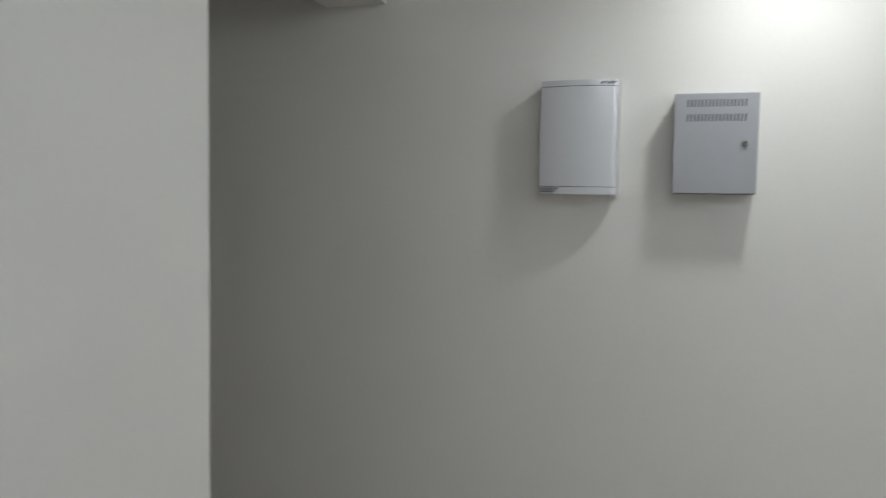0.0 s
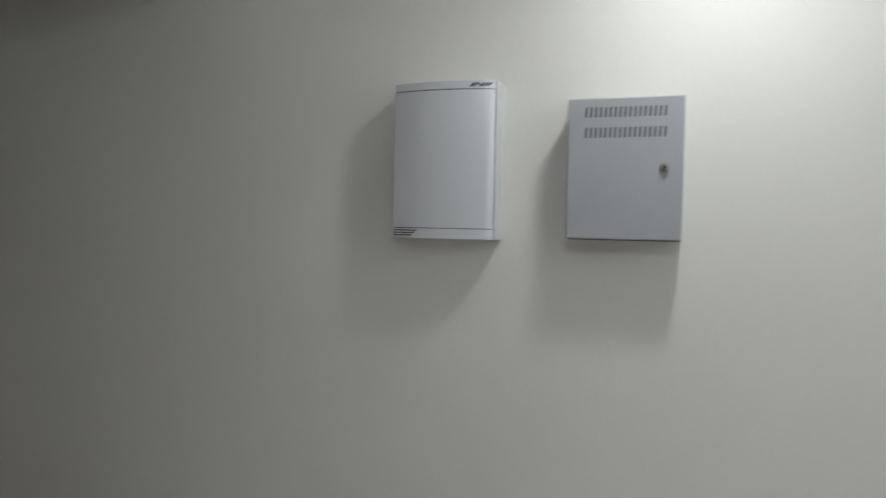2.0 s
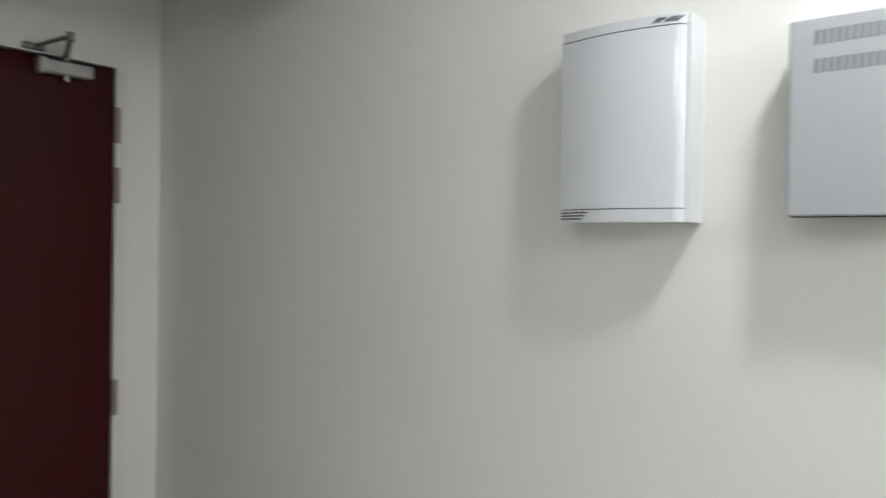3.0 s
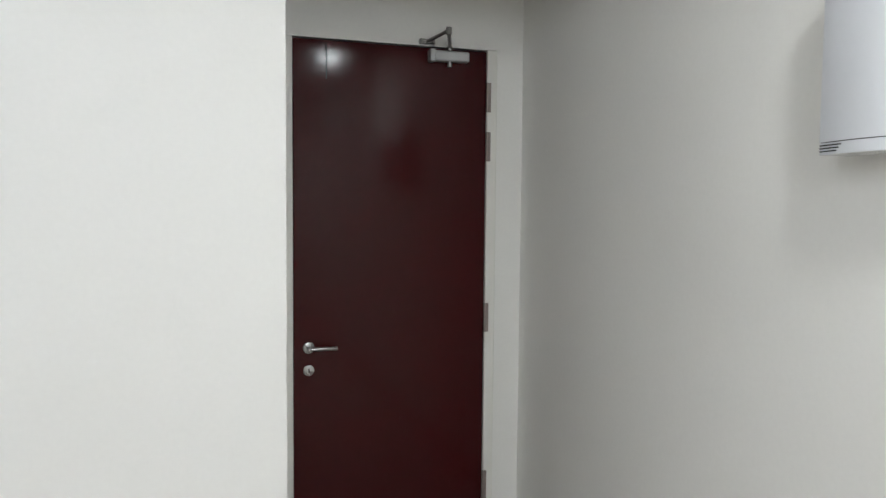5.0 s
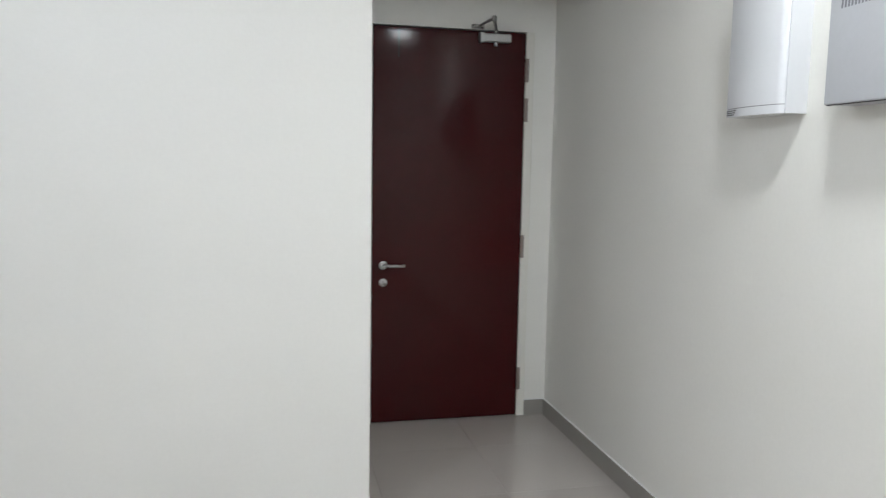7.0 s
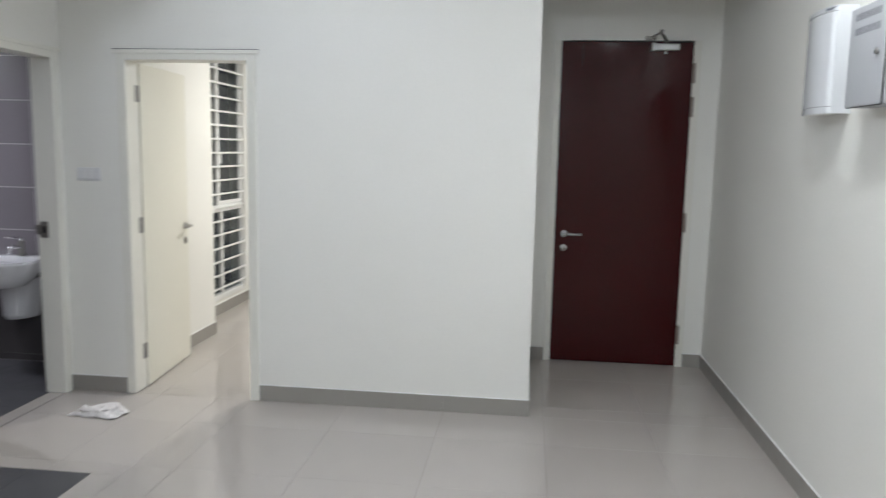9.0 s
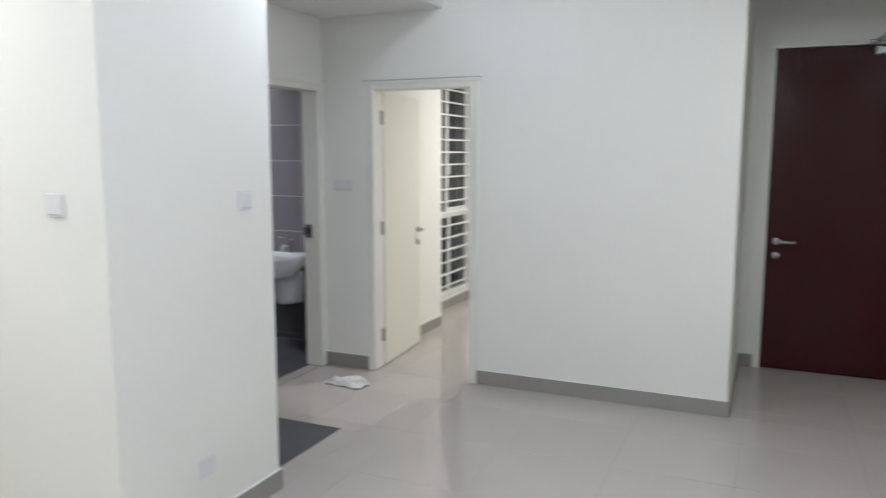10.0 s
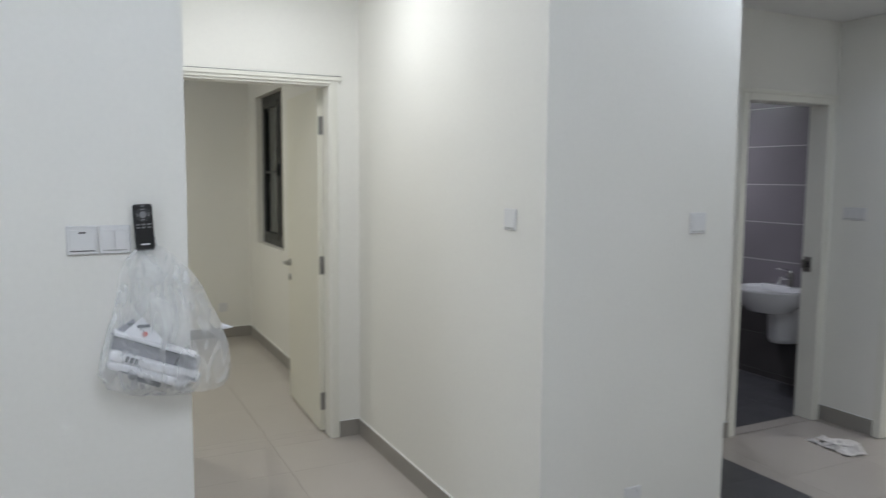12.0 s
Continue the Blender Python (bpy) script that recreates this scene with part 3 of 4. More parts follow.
ceiling_light(-5.70, -1.45, 2.4, 0.12, 0.065, "round white light on the bathroom ceiling")


# ---- switches and sockets ----
# grey for the painted shade line under a rocker
SOFT_GAP = mat("gap shade grey", (0.42, 0.42, 0.41), 0.6, vary=0.05)

def switch_plate(name, m, label, gangs, width=0.086, height=0.086, rockers=True, indicator=False):
    """Local: the wall is the plane y = 0, the plate faces -y, centre at the origin."""
    u = new(name)
    u.empty_display_size = 0.03
    u.matrix_basis = m
    tagged(u, label, "light switch" if rockers else "wall socket")
    part("plate", box_bm(-width / 2, -0.008, -height / 2, width / 2, 0, height / 2, 0.003), SWITCH, u)
    if rockers:
        w = (width - 0.018) / gangs
        for k in range(gangs):
            x0 = -width / 2 + 0.009 + k * w
            bm = box_bm(x0 + 0.0008, -0.013, -height / 2 + 0.012, x0 + w - 0.0008, -0.006, height / 2 - 0.012, 0.001)
            for v in bm.verts:
                if v.co.y < -0.010:
                    v.co.y += 0.003 * (v.co.z + height / 2) / height
            r = part("rocker", bm, SWITCH, u)
            part("gap", box_bm(x0, -0.0092, -height / 2 + 0.0095, x0 + w, -0.0082, -height / 2 + 0.0125), SLOT if indicator else SOFT_GAP, u, "thin gap under the rocker, its shade coloured in")
            if indicator:
                part("indicator", box_bm(x0 + w / 2 - 0.009, -0.0122, height / 2 - 0.021, x0 + w / 2 + 0.009, -0.0085, height / 2 - 0.0175), SLOT, r)
    else:
        part("rocker", box_bm(0.018, -0.011, 0.018, 0.034, -0.006, 0.034, 0.001), SWITCH, u)
    return u


switch_plate("light_switch", pose(-4.000, WALL_Y, 1.378), "white double-width switch plate beside the bedroom door", 3, 0.157, 0.082)
switch_plate("light_switch", pose(-3.436, PASS_Y, 1.429), "white single switch on the passage wall", 1)
switch_plate("light_switch", pose(SIDE_X, -3.390, 1.413, 0, 0, 90), "white single switch on the stub wall", 1)
switch_plate("wall_socket", pose(SIDE_X, -3.684, 0.312, 0, 0, 90), "white wall socket low on the stub wall", 1, rockers=False)
switch_plate("wall_socket", pose(-8.37, -4.41, 0.30, 0, 0, 90), "white wall socket low on the bedroom wall", 1, rockers=False)
switch_plate("light_switch", pose(SIDE_X, -5.645, 1.414, 0, 0, 90), "white switch with a dark indicator on the wall", 1, 0.080, 0.080, indicator=True)
switch_plate("light_switch", pose(SIDE_X, -5.563, 1.414, 0, 0, 90), "white two-gang switch half behind a remote control", 2, 0.080, 0.080)


# ---- remote control, bag, cloth ----
def remote_control():
    """Black handset in a wall cradle. Local: the wall is y = 0, it faces -y, base centre at the origin."""
    u = new("remote_control")
    u.matrix_basis = pose(SIDE_X, -5.485, 1.381, 0, -3, 90)
    tagged(u, "black remote control in a cradle on the wall", "remote control")
    part("cradle", box_bm(-0.022, -0.010, 0.004, 0.022, 0, 0.080, 0.003), BLACK, u)
    part("handset", box_bm(-0.0255, -0.026, 0, 0.0255, -0.0095, 0.131, 0.005), BLACK, u, "black plastic handset")
    ring = part("pad_ring", rod_bm((0, -0.0272, 0.102), (0, -0.0255, 0.102), 0.0195, seg=28, bevel=0.0008), DARK_KEY, u, "dark round key ring")
    for dx, dz, w, h in ((0, 0.0145, 0.005, 0.0012), (0, -0.0145, 0.005, 0.0012), (0.0145, 0, 0.0012, 0.005), (-0.0145, 0, 0.0012, 0.005)):
        part("arrow", box_bm(dx - w, -0.0278, 0.102 + dz - h, dx + w, -0.0270, 0.102 + dz + h), GREY_KEY, ring, "pale printed arrow")
    part("pad_key", rod_bm((0, -0.0285, 0.102), (0, -0.0265, 0.102), 0.0095, seg=20, bevel=0.0008), GREY_KEY, u, "grey centre key")
    for row, wide in ((0.0745, 0.010), (0.0660, 0.009)):
        for k in range(3):
            part("key", box_bm(-0.0200 + k * 0.0145, -0.0278, row - 0.002, -0.0200 + k * 0.0145 + wide, -0.0255, row + 0.002, 0.0006, 1), GREY_KEY, u, "small grey key")
    part("key", box_bm(-0.005, -0.0276, 0.1245, 0.005, -0.0255, 0.1275, 0.0006, 1), GREY_KEY, u, "small grey key")
    part("logo_bar", box_bm(-0.012, -0.0266, 0.017, 0.012, -0.0255, 0.0205), PAPER, u, "small pale printed bar")


DARK_KEY = mat("black rubber", (0.035, 0.035, 0.038), 0.5, vary=0.05)
GREY_KEY = mat("grey rubber keys", (0.22, 0.22, 0.23), 0.6, vary=0.05)
remote_control()


def film_material():
    m = bpy.data.materials.new("clear film")
    m.use_nodes = True
    n, l = m.node_tree.nodes, m.node_tree.links
    b, out = n["Principled BSDF"], n["Material Output"]
    b.inputs["Base Color"].default_value = (0.86, 0.87, 0.88, 1)
    b.inputs["Roughness"].default_value = 0.13
    co, wr, bp = n.new("ShaderNodeTexCoord"), n.new("ShaderNodeTexNoise"), n.new("ShaderNodeBump")
    mp = n.new("ShaderNodeMapping")
    mp.inputs["Scale"].default_value = (16, 16, 5)
    wr.inputs["Scale"].default_value, wr.inputs["Detail"].default_value, wr.inputs["Distortion"].default_value = 1.0, 5, 1.5
    l.new(co.outputs["Object"], mp.inputs["Vector"]), l.new(mp.outputs[0], wr.inputs["Vector"])
    l.new(wr.outputs["Fac"], bp.inputs["Height"])
    bp.inputs["Strength"].default_value, bp.inputs["Distance"].default_value = 0.22, 0.010
    l.new(bp.outputs[0], b.inputs["Normal"])
    clear, mix, ramp = n.new("ShaderNodeBsdfTransparent"), n.new("ShaderNodeMixShader"), n.new("ShaderNodeMapRange")
    ramp.inputs["From Min"].default_value, ramp.inputs["From Max"].default_value = 0.35, 0.68
    ramp.inputs["To Min"].default_value, ramp.inputs["To Max"].default_value = 0.16, 0.38
    l.new(wr.outputs["Fac"], ramp.inputs["Value"])
    l.new(ramp.outputs[0], mix.inputs[0])
    l.new(clear.outputs[0], mix.inputs[1]), l.new(b.outputs[0], mix.inputs[2])
    l.new(mix.outputs[0], out.inputs["Surface"])
    return m


FILM = film_material()
GREY_PAPER = mat("grey paper", (0.23, 0.235, 0.27), 0.6, vary=0.12, scale=25)
BLUE_INK = mat("grey print", (0.06, 0.065, 0.09), 0.6, vary=0.1)
RED_INK = mat("red print", (0.55, 0.06, 0.05), 0.6, vary=0.1)


def plastic_bag():
    """Clear bag of leaflets hanging on the wall. Local: x is off the wall, y along it, z up; origin at the gathered neck."""
    u = thing("plastic_bag", SIDE_X, -5.472, 1.392, "clear plastic bag of paper leaflets hanging on the wall", "plastic bag")
    rows = [(0.0, -0.034, 0.030, 0.006, 0.024), (-0.03, -0.062, 0.062, 0.006, 0.034), (-0.07, -0.082, 0.098, 0.005, 0.048), (-0.13, -0.092, 0.134, 0.005, 0.066),
            (-0.19, -0.108, 0.168, 0.005, 0.090), (-0.235, -0.124, 0.190, 0.005, 0.106), (-0.29, -0.138, 0.200, 0.005, 0.116), (-0.34, -0.142, 0.203, 0.005, 0.116),
            (-0.385, -0.118, 0.196, 0.006, 0.104), (-0.412, -0.06, 0.180, 0.012, 0.085), (-0.426, 0.03, 0.145, 0.03, 0.055)]
    bm = bmesh.new()
    seg, rings = 40, []
    fine = []
    for r, q in zip(rows, rows[1:]):
        for k in range(4):
            fine.append([a + (b - a) * k / 4 for a, b in zip(r, q)])
    fine.append(list(rows[-1]))
    for z, y0, y1, x0, x1 in fine:
        ring = []
        for k in range(seg):
            a = 2 * math.pi * k / seg
            cx, cy = math.cos(a), math.sin(a)
            x = (x0 + x1) / 2 + (x1 - x0) / 2 * math.copysign(abs(cx) ** 0.75, cx)
            y = (y0 + y1) / 2 + (y1 - y0) / 2 * math.copysign(abs(cy) ** 0.75, cy)
            w = noise.noise(Vector((cx * 2.0, cy * 2.0, z * 7))) * 0.014 + noise.noise(Vector((cx * 5, cy * 5, z * 16 + 7))) * 0.005
            grow = min(1.0, 0.25 + abs(z) * 6)
            ring.append(bm.verts.new((max(x + cx * w * grow, 0.003), y + cy * w * grow, z)))
        rings.append(ring)
    for r, q in zip(rings, rings[1:]):
        for k in range(seg):
            bm.faces.new((r[k], r[(k + 1) % seg], q[(k + 1) % seg], q[k]))
    bm.faces.new(rings[-1])
    ob = part("film", bm, FILM, u, "crinkled clear plastic film")
    ob.visible_shadow = True
    knot = bmesh.new()
    for k in range(5):
        a = (k - 2) * 0.007
        rod_bm((0.014, a, 0.0), (0.008 + 0.002 * (k % 2), a * 0.5, 0.035), 0.005, 0.003, seg=8, bm=knot)
    part("handles", knot, FILM, u, "gathered clear plastic handles")
    part("tip", rod_bm((0.060, 0.180, -0.236), (0.066, 0.213, -0.240), 0.010, 0.0015, seg=10), PAPER, u, "bunched white film corner")

    # leaflets, tilted down to one side
    tilt = Matrix.Rotation(radians(-22), 4, "X")

    def leaflet(dz, y0, y1, h, x0, x1, material, label, round_off=0.002):
        bm = box_bm(x0, y0, -h / 2, x1, y1, h / 2, min(round_off, h * 0.45), 3)
        for v in bm.verts:
            v.co.z += 0.003 * noise.noise(Vector((v.co.y * 14, v.co.x * 20, dz * 40)))
        bmesh.ops.transform(bm, matrix=Matrix.Translation((0, 0.0, dz)) @ tilt, verts=bm.verts)
        return part("leaflet", bm, material, u, label)

    def printed(leaf, dz, y, w, z, h, x, material=BLUE_INK, label="block of dark print"):
        bm = box_bm(x - 0.002, y, z - h / 2, x + 0.0008, y + w, z + h / 2)
        bmesh.ops.transform(bm, matrix=Matrix.Translation((0, 0.0, dz)) @ tilt, verts=bm.verts)
        part("print", bm, material, leaf, label)

    edge = leaflet(-0.270, -0.112, 0.122, 0.008, 0.020, 0.090, PAPER, "thin white folded leaflet")
    printed(edge, -0.276, -0.085, 0.180, 0.0, 0.003, 0.0905, BLUE_INK, "dark printed line")
    grey = leaflet(-0.297, -0.116, 0.118, 0.036, 0.018, 0.078, GREY_PAPER, "leaflet with a grey cover")
    printed(grey, -0.297, 0.055, 0.036, -0.004, 0.020, 0.078)
    roll = leaflet(-0.331, -0.128, 0.124, 0.030, 0.020, 0.096, PAPER, "rolled white paper leaflet", 0.012)
    for k in range(3):
        printed(roll, -0.331, -0.086 + k * 0.0125, 0.009, 0.001, 0.016, 0.096)
    printed(roll, -0.331, 0.065, 0.045, -0.004, 0.008, 0.096, GREY_PAPER, "pale grey print")
    low = leaflet(-0.360, -0.132, 0.085, 0.026, 0.024, 0.092, PAPER, "rolled white paper leaflet", 0.010)
    printed(low, -0.360, -0.100, 0.050, -0.009, 0.004, 0.0915)
    leaflet(-0.384, -0.075, 0.012, 0.014, 0.022, 0.070, BLUE_INK, "leaflet with a dark back")
    bm = bmesh.new()
    base = [(0.046, -0.112, -0.236), (0.052, -0.030, -0.262), (0.040, -0.052, -0.198)]
    lo, hi = [bm.verts.new(p) for p in base], [bm.verts.new((p[0] - 0.004, p[1], p[2])) for p in base]
    bm.faces.new(lo), bm.faces.new(hi[::-1])
    for i in range(3):
        bm.faces.new((lo[i], hi[i], hi[(i + 1) % 3], lo[(i + 1) % 3]))
    back = part("leaflet", bm, GREY_PAPER, u, "grey leaflet corner")
    part("print", box_bm(0.0415, -0.068, -0.216, 0.0455, -0.048, -0.210), BLUE_INK, back, "dark printed mark")
    bm = bmesh.new()
    base = [(0.062, -0.092, -0.242), (0.070, 0.030, -0.272), (0.050, -0.030, -0.195)]
    lo = [bm.verts.new(p) for p in base]
    hi = [bm.verts.new((p[0] - 0.004, p[1], p[2])) for p in base]
    bm.faces.new(lo), bm.faces.new(hi[::-1])
    for i in range(3):
        bm.faces.new((lo[i], hi[i], hi[(i + 1) % 3], lo[(i + 1) % 3]))
    fold = part("leaflet", bm, PAPER, u, "folded leaflet corner with a red mark")
    part("print", rod_bm((0.0665, -0.026, -0.240), (0.0620, -0.026, -0.240), 0.007), RED_INK, fold, "red printed dot")
    part("print", box_bm(0.056, -0.045, -0.222, 0.0615, -0.012, -0.214), BLUE_INK, fold, "grey printed bar")
    hook = thing("wall_hook", SIDE_X, -5.472, 1.425, "small hook behind the hanging bag", "hook")
    part("peg", rod_bm((0, 0, 0), (0.008, 0, 0), 0.004), STEEL, hook)


plastic_bag()


def crumpled_cloth():
    """A thrown-down cloth: a folded sheet and a turned-over corner, both creased. Origin on the floor."""
    u = thing("cloth", -3.760, -1.640, 0.0, "crumpled off-white cloth lying on the tile floor", "cloth", rz=4)

    def sheet(corners, lift, seed, rough):
        bm = bmesh.new()
        nx, ny = 40, 26
        p00, p10, p11, p01 = (Vector(c) for c in corners)
        grid = []
        for i in range(nx + 1):
            row = []
            for j in range(ny + 1):
                a, b = i / nx, j / ny
                p = (p00 * (1 - a) + p10 * a) * (1 - b) + (p01 * (1 - a) + p11 * a) * b
                e = min(1, min(a, 1 - a, b, 1 - b) * 7)
                crease = abs(math.sin(p.x * 26 + p.y * 41 + 2 * noise.noise(Vector((p.x * 9, p.y * 9, seed))))) ** 3
                z = lift + rough * (abs(noise.noise(Vector((p.x * 17, p.y * 17, seed)))) * 1.6 + 0.5 * crease) * (0.35 + 0.65 * e)
                w = 0.008 * noise.noise(Vector((a * 6, b * 6, seed + 3)))
                row.append(bm.verts.new((p.x + w, p.y + w, z)))
            grid.append(row)
        top = [bm.faces.new((grid[i][j], grid[i + 1][j], grid[i + 1][j + 1], grid[i][j + 1])) for i in range(nx) for j in range(ny)]
        made = bmesh.ops.extrude_face_region(bm, geom=top)
        for v in (g for g in made["geom"] if isinstance(g, bmesh.types.BMVert)):
            v.co.z = max(v.co.z - 0.004, 0.0008)
        return bm
    part("sheet", sheet(((-0.165, -0.045), (0.128, -0.088), (0.165, 0.030), (0.032, 0.170)), 0.005, 2.0, 0.030), CLOTH, u)
    part("folded_corner", sheet(((-0.120, -0.020), (0.030, -0.050), (0.105, 0.060), (0.020, 0.110)), 0.030, 5.0, 0.022), CLOTH, u)


crumpled_cloth()


# ---- bathroom ----
def basin():
    u = thing("wash_basin", -4.86, BN, -0.045, "white ceramic wall basin with a half pedestal and chrome tap", "wash basin")
    bm = bmesh.new()
    seg = 48
    prof = [(0.30, 0.62), (0.62, 0.64), (0.86, 0.70), (0.97, 0.765), (1.0, 0.800), (0.985, 0.812), (0.93, 0.812), (0.86, 0.795), (0.70, 0.72), (0.35, 0.675), (0.02, 0.668)]
    rings = []
    for s, z in prof:
        ring = []
        for k in range(seg):
            a = 2 * math.pi * k / seg
            x, y = 0.27 * math.cos(a), -0.235 + 0.225 * math.sin(a)
            cy = -0.235
            px, py = x * s, cy + (y - cy) * s
            if py > -0.012:
                py = -0.012
            if math.sin(a) > 0.25 and s > 0.9:
                py = min(-0.004, py + 0.02)
                px *= 1.05
            ring.append(bm.verts.new((px, py, z)))
        rings.append(ring)
    for r, q in zip(rings, rings[1:]):
        for k in range(seg):
            bm.faces.new((r[k], r[(k + 1) % seg], q[(k + 1) % seg], q[k]))
    bm.faces.new(rings[0]), bm.faces.new(rings[-1])
    part("bowl", bm, CERAMIC, u)
    deck = box_bm(-0.20, -0.115, 0.775, 0.20, -0.002, 0.822, 0.012, 3)
    part("tap_deck", deck, CERAMIC, u)
    ped = bmesh.new()
    rr = []
    for z, w, d in ((0.375, 0.080, 0.13), (0.385, 0.103, 0.165), (0.41, 0.116, 0.182), (0.50, 0.121, 0.190), (0.66, 0.127, 0.197)):
        rr.append([ped.verts.new((w * math.cos(math.pi * k / 16), -0.004 - d * math.sin(math.pi * k / 16), z)) for k in range(17)])
    for r, q in zip(rr, rr[1:]):
        for k in range(16):
            ped.faces.new((r[k], r[k + 1], q[k + 1], q[k]))
        ped.faces.new((r[16], r[0], q[0], q[16]))
    ped.faces.new(rr[0]), ped.faces.new(rr[-1])
    part("half_pedestal", ped, CERAMIC, u, "white ceramic half pedestal")
    tap = part("tap", rod_bm((0.04, -0.065, 0.818), (0.04, -0.065, 0.925), 0.026, 0.022, bevel=0.004), DULL, u, "dull chrome basin tap")
    spout = rod_bm((0.04, -0.065, 0.880), (0.03, -0.150, 0.892), 0.016, 0.014, bevel=0.003)
    rod_bm((0.03, -0.146, 0.894), (0.026, -0.180, 0.850), 0.013, 0.011, bevel=0.002, bm=spout)
    part("spout", spout, CHROME, tap, "chrome spout")
    part("tap_cap", rod_bm((0.04, -0.065, 0.925), (0.04, -0.065, 0.948), 0.024, 0.015, bevel=0.004), CHROME, tap)
    part("tap_lever", rod_bm((0.04, -0.070, 0.942), (0.010, -0.185, 0.965), 0.009, 0.007, bevel=0.003), CHROME, tap, "chrome lever")
    part("drain", rod_bm((0, -0.235, 0.668), (0, -0.235, 0.674), 0.022), CHROME, u)


basin()
bath_floor = solid("floor_bath", box_bm(-6.2, -2.7, -0.06, XB - 0.112, BN, -0.0035), GROUT, "dark tiled bathroom floor", "floor")

# ---- windows ----
NIGHT = glass("night glass", (0.40, 0.46, 0.48), 0.02)


def barred_window():
    """Tall window with white frames and a horizontal bar grille. Local: wall face x = 0 (room at +x), y along, z up."""
    w, h = W1Y1 - W1Y0, W1Z1 - W1Z0
    u = thing("window_1", W1X, W1Y0, W1Z0, "tall white-framed window with horizontal security bars at night", "window", "", "structure")
    for nm, b in (("frame", (-0.07, 0, 0, -0.01, 0.03, h)), ("frame", (-0.07, w - 0.03, 0, -0.01, w, h)), ("sill", (-0.09, 0.05, 0, 0.012, w - 0.05, 0.045)), ("frame", (-0.07, 0.05, h - 0.05, -0.01, w - 0.05, h)),
                  ("transom", (-0.07, 0.05, 0.815, -0.005, w - 0.05, 0.875)), ("mullion", (-0.07, w * 0.555, 0.045, -0.012, w * 0.555 + 0.04, 0.815)), ("mullion", (-0.07, w * 0.50, 0.875, -0.012, w * 0.50 + 0.04, h - 0.05))):
        part(nm, box_bm(*b, 0.003), WHITE_METAL, u)
    sash = part("sash", join_boxes([(-0.055, w * 0.50 + 0.045, 0.877, -0.018, w * 0.50 + 0.065, h - 0.052), (-0.055, w - 0.055, 0.877, -0.018, w - 0.032, h - 0.052),
                                    (-0.055, w * 0.50 + 0.065, 0.877, -0.018, w - 0.055, 0.91), (-0.055, w * 0.50 + 0.065, h - 0.085, -0.018, w - 0.055, h - 0.052)], 0.002), WHITE_METAL, u, "white casement sash")
    part("catch", box_bm(-0.018, w * 0.50 + 0.056, 1.26, -0.004, w * 0.50 + 0.080, 1.36, 0.003), WHITE_METAL, sash)
    for y0, y1, z0, z1 in ((0.05, w * 0.555, 0.045, 0.815), (w * 0.555 + 0.05, w - 0.05, 0.045, 0.815), (0.05, w * 0.50, 0.875, h - 0.05), (w * 0.50 + 0.065, w - 0.055, 0.91, h - 0.085)):
        part("pane", box_bm(-0.045, y0, z0, -0.040, y1, z1), NIGHT, u, "dark night-time glass pane")
    for k in range(19):
        z = 0.10 + k * 0.126
        if z < h - 0.03:
            part("bar", box_bm(-0.004, 0.0, z - 0.0085, 0.010, w, z + 0.0085, 0.002, 1), WHITE_METAL, u, "white horizontal grille bar")
    for y in (0.02, w - 0.022):
        part("bar_stile", box_bm(0.010, y, 0.045, 0.016, y + 0.018, h - 0.01, 0.001, 1), WHITE_METAL, u)


barred_window()


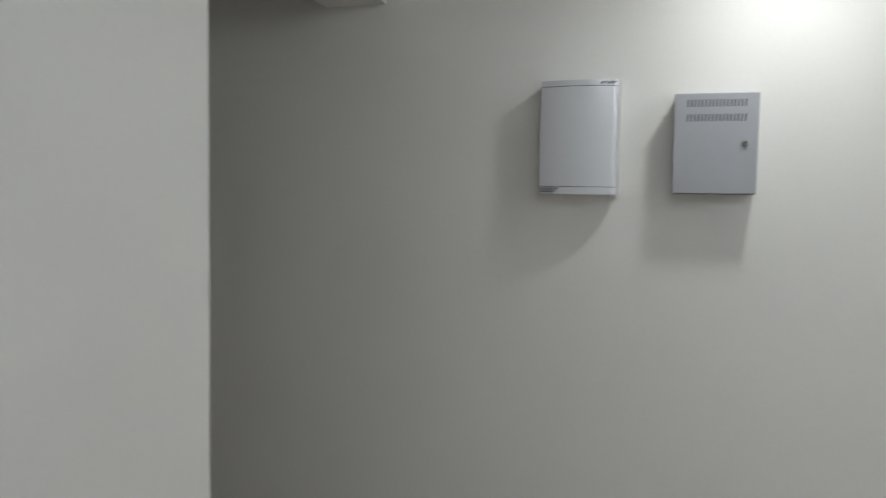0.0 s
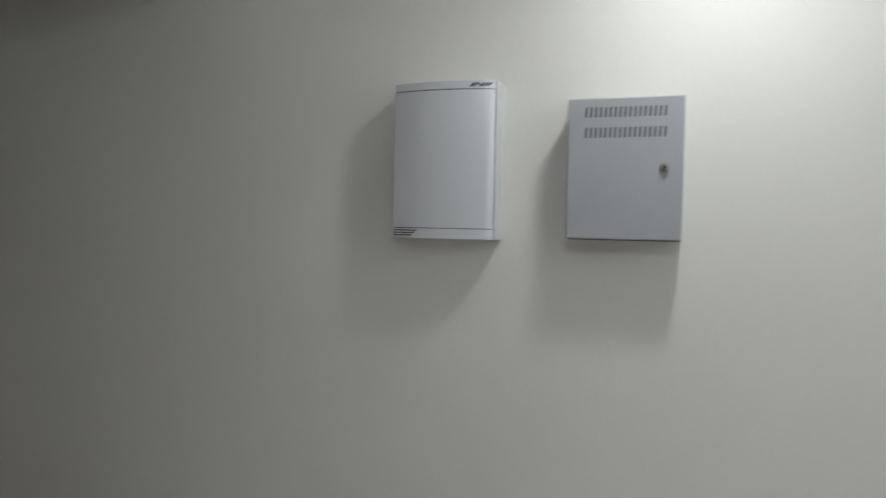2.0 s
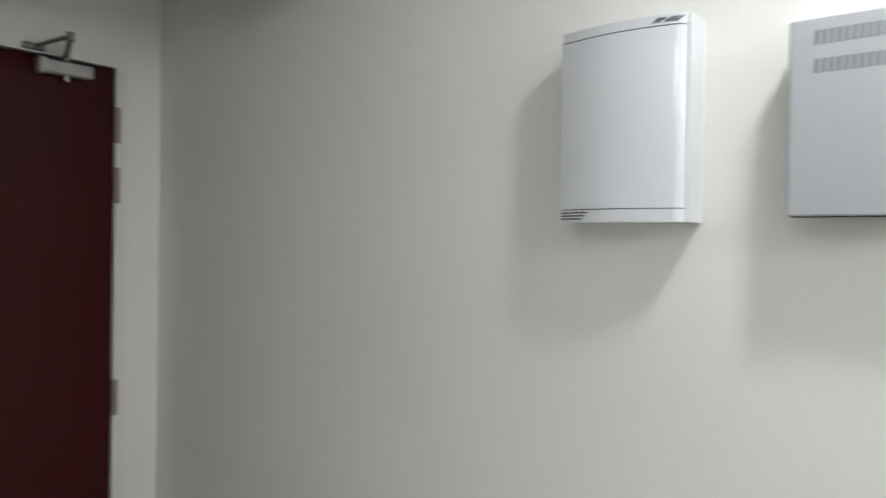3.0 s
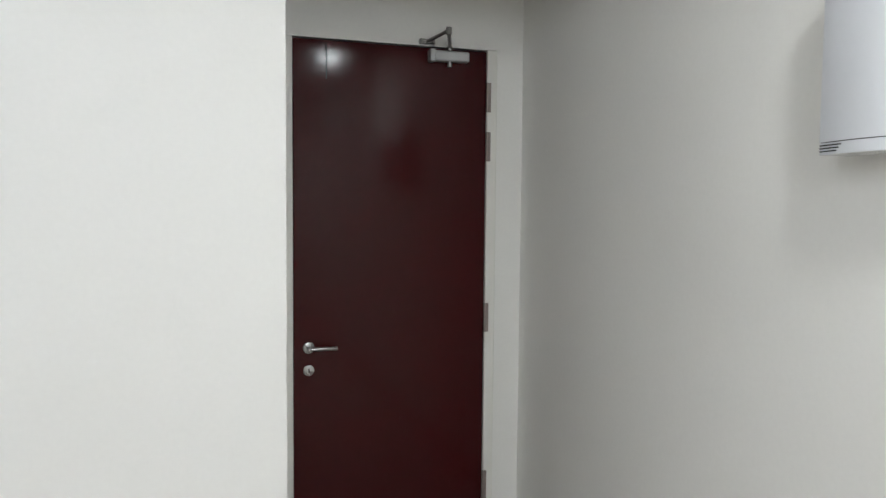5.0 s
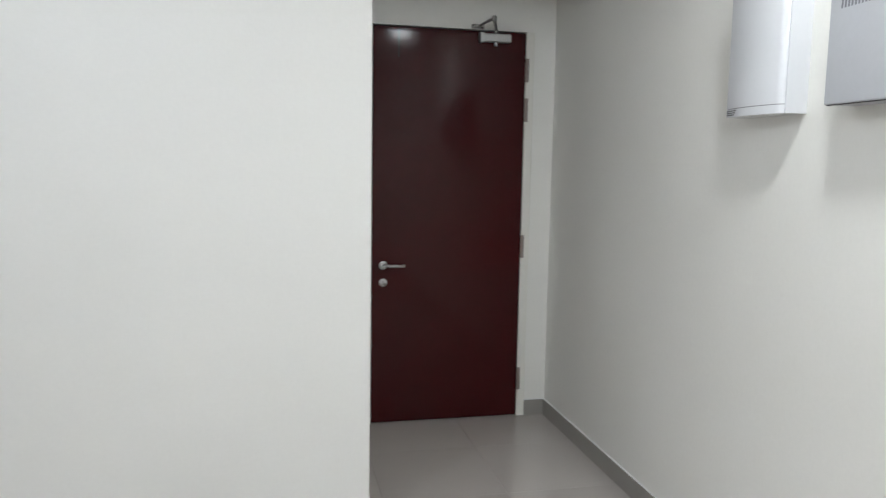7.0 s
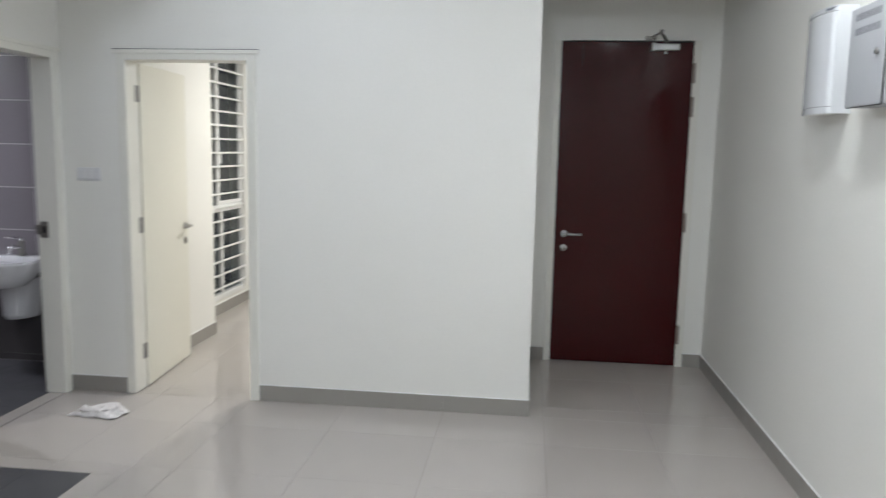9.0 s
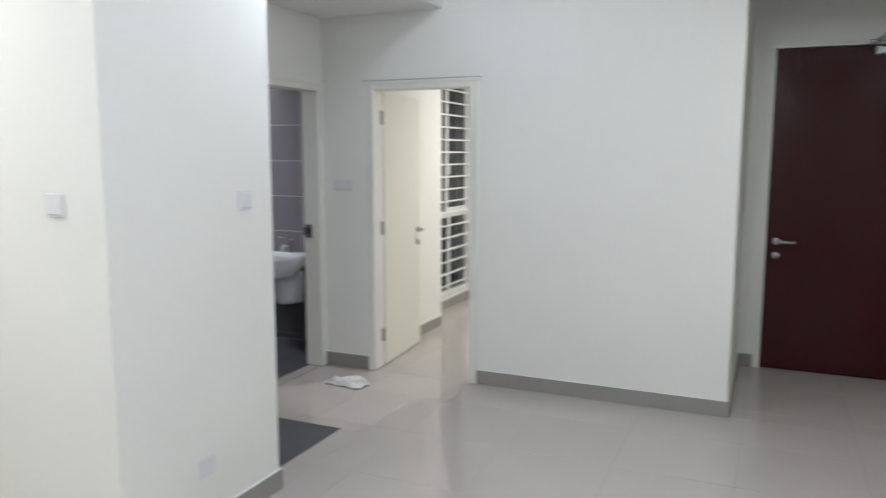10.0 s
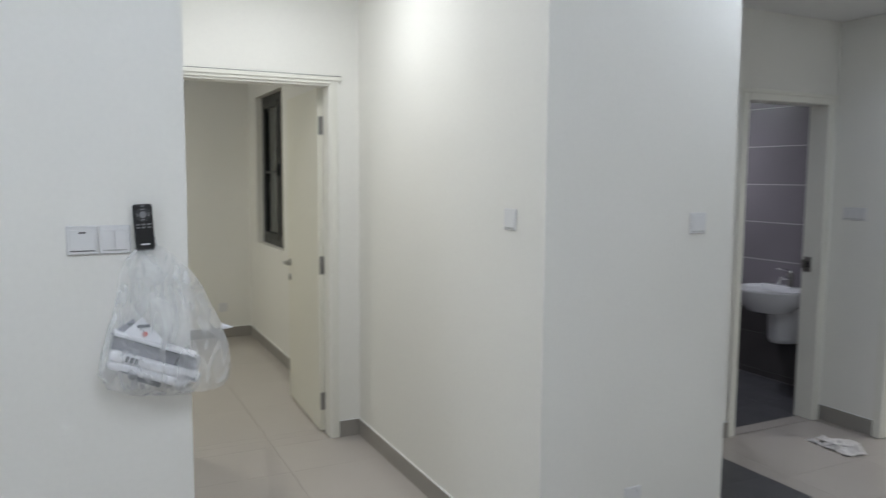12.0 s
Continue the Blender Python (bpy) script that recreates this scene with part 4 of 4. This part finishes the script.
def dark_window():
    """Black aluminium casement set back in its opening. Local: wall face y = 0 (room at -y), x along, z up."""
    w, h, m = W2X1 - W2X0, W2Z1 - W2Z0, 0.62 * (W2X1 - W2X0)
    u = thing("window_2", W2X0, PASS_Y, W2Z0, "black aluminium casement window at night", "window", "", "structure")
    y0, y1 = 0.060, 0.112
    for nm, b in (("frame", (0, y0, 0, 0.06, y1, h)), ("frame", (w - 0.06, y0, 0, w, y1, h)), ("frame", (0.06, y0, 0, w - 0.06, y1, 0.06)), ("frame", (0.06, y0, h - 0.06, w - 0.06, y1, h)),
                  ("mullion", (m, y0 + 0.002, 0.06, m + 0.07, y1 - 0.002, h - 0.06))):
        part(nm, box_bm(*b, 0.003), BLACK_METAL, u)
    for x0, x1 in ((0.062, m - 0.002), (m + 0.072, w - 0.062)):
        sash = part("sash", join_boxes([(x0, y0 - 0.006, 0.062, x0 + 0.045, y1 - 0.010, h - 0.062), (x1 - 0.045, y0 - 0.006, 0.062, x1, y1 - 0.010, h - 0.062),
                                        (x0 + 0.045, y0 - 0.006, 0.062, x1 - 0.045, y1 - 0.010, 0.107), (x0 + 0.045, y0 - 0.006, h - 0.107, x1 - 0.045, y1 - 0.010, h - 0.062)], 0.002), BLACK_METAL, u, "black casement sash")
        part("pane", box_bm(x0 + 0.045, y0 + 0.018, 0.107, x1 - 0.045, y0 + 0.023, h - 0.107), NIGHT, sash, "dark night-time glass pane")
        part("glazing_bar", box_bm(x0 + 0.045, y0 + 0.004, h * 0.48, x1 - 0.045, y0 + 0.030, h * 0.48 + 0.022, 0.002), BLACK_METAL, sash)
    part("catch", box_bm(m + 0.02, y0 - 0.030, h * 0.46, m + 0.05, y0 + 0.002, h * 0.46 + 0.11, 0.004), BLACK_METAL, u, "black window catch")


dark_window()
backdrop = solid("backdrop", box_bm(-14, -3.9, -2, -13.9, 8, 7), mat("night dark", (0.02, 0.022, 0.025), 0.9), "dark night outside the windows", "backdrop")

# tiles last
lay(floor, "tile", LIGHT, SIZE, -0.58, -1.67, 0.0, TILE)
dark = solid("floor_wet_zone", box_bm(XB, PASS_Y + N, -0.0022, SIDE_X - T, -2.385, -0.0018), GROUT, "dark slate-grey tiled floor zone", "floor")
lay(dark, "tile", [(XB, PASS_Y + N, SIDE_X - T, -2.385)], 0.30, SIDE_X - T, -2.385, 0.001, DARK_TILE)
lay(bath_floor, "tile", [(-6.2, -2.7, XB - 0.112, BN)], 0.30, XB - 0.112, BN, 0.0, DARK_TILE)


def wall_tiles(parent):
    """Bathroom wall tiles, 600 by 300, dark below, mauve-grey above."""
    for i in range(4):
        for j in range(-1, 9):
            x0, x1 = max(-6.2, -5.95 + i * 0.6), min(XB - N, -5.35 + i * 0.6)
            z0, z1 = max(0.05 + j * 0.3, 0.0), min(0.35 + j * 0.3, 2.4)
            if x1 - x0 < 0.02 or z1 - z0 < 0.02:
                continue
            material = BATH_DARK if z0 < 0.6 else BATH_TILE
            key = (round(x1 - x0, 3), round(z1 - z0, 3), material.name)
            if key not in MESHES:
                MESHES[key] = tile_mesh(x1 - x0, z1 - z0, material, gap=0.001 if material == BATH_DARK else 0.006, thick=0.006)
            ob = new("tile", MESHES[key])
            ob.parent = parent
            ob.matrix_basis = pose((x0 + x1) / 2, BN + 0.002, (z0 + z1) / 2, 90)


wall_tiles(wall_bath_north)
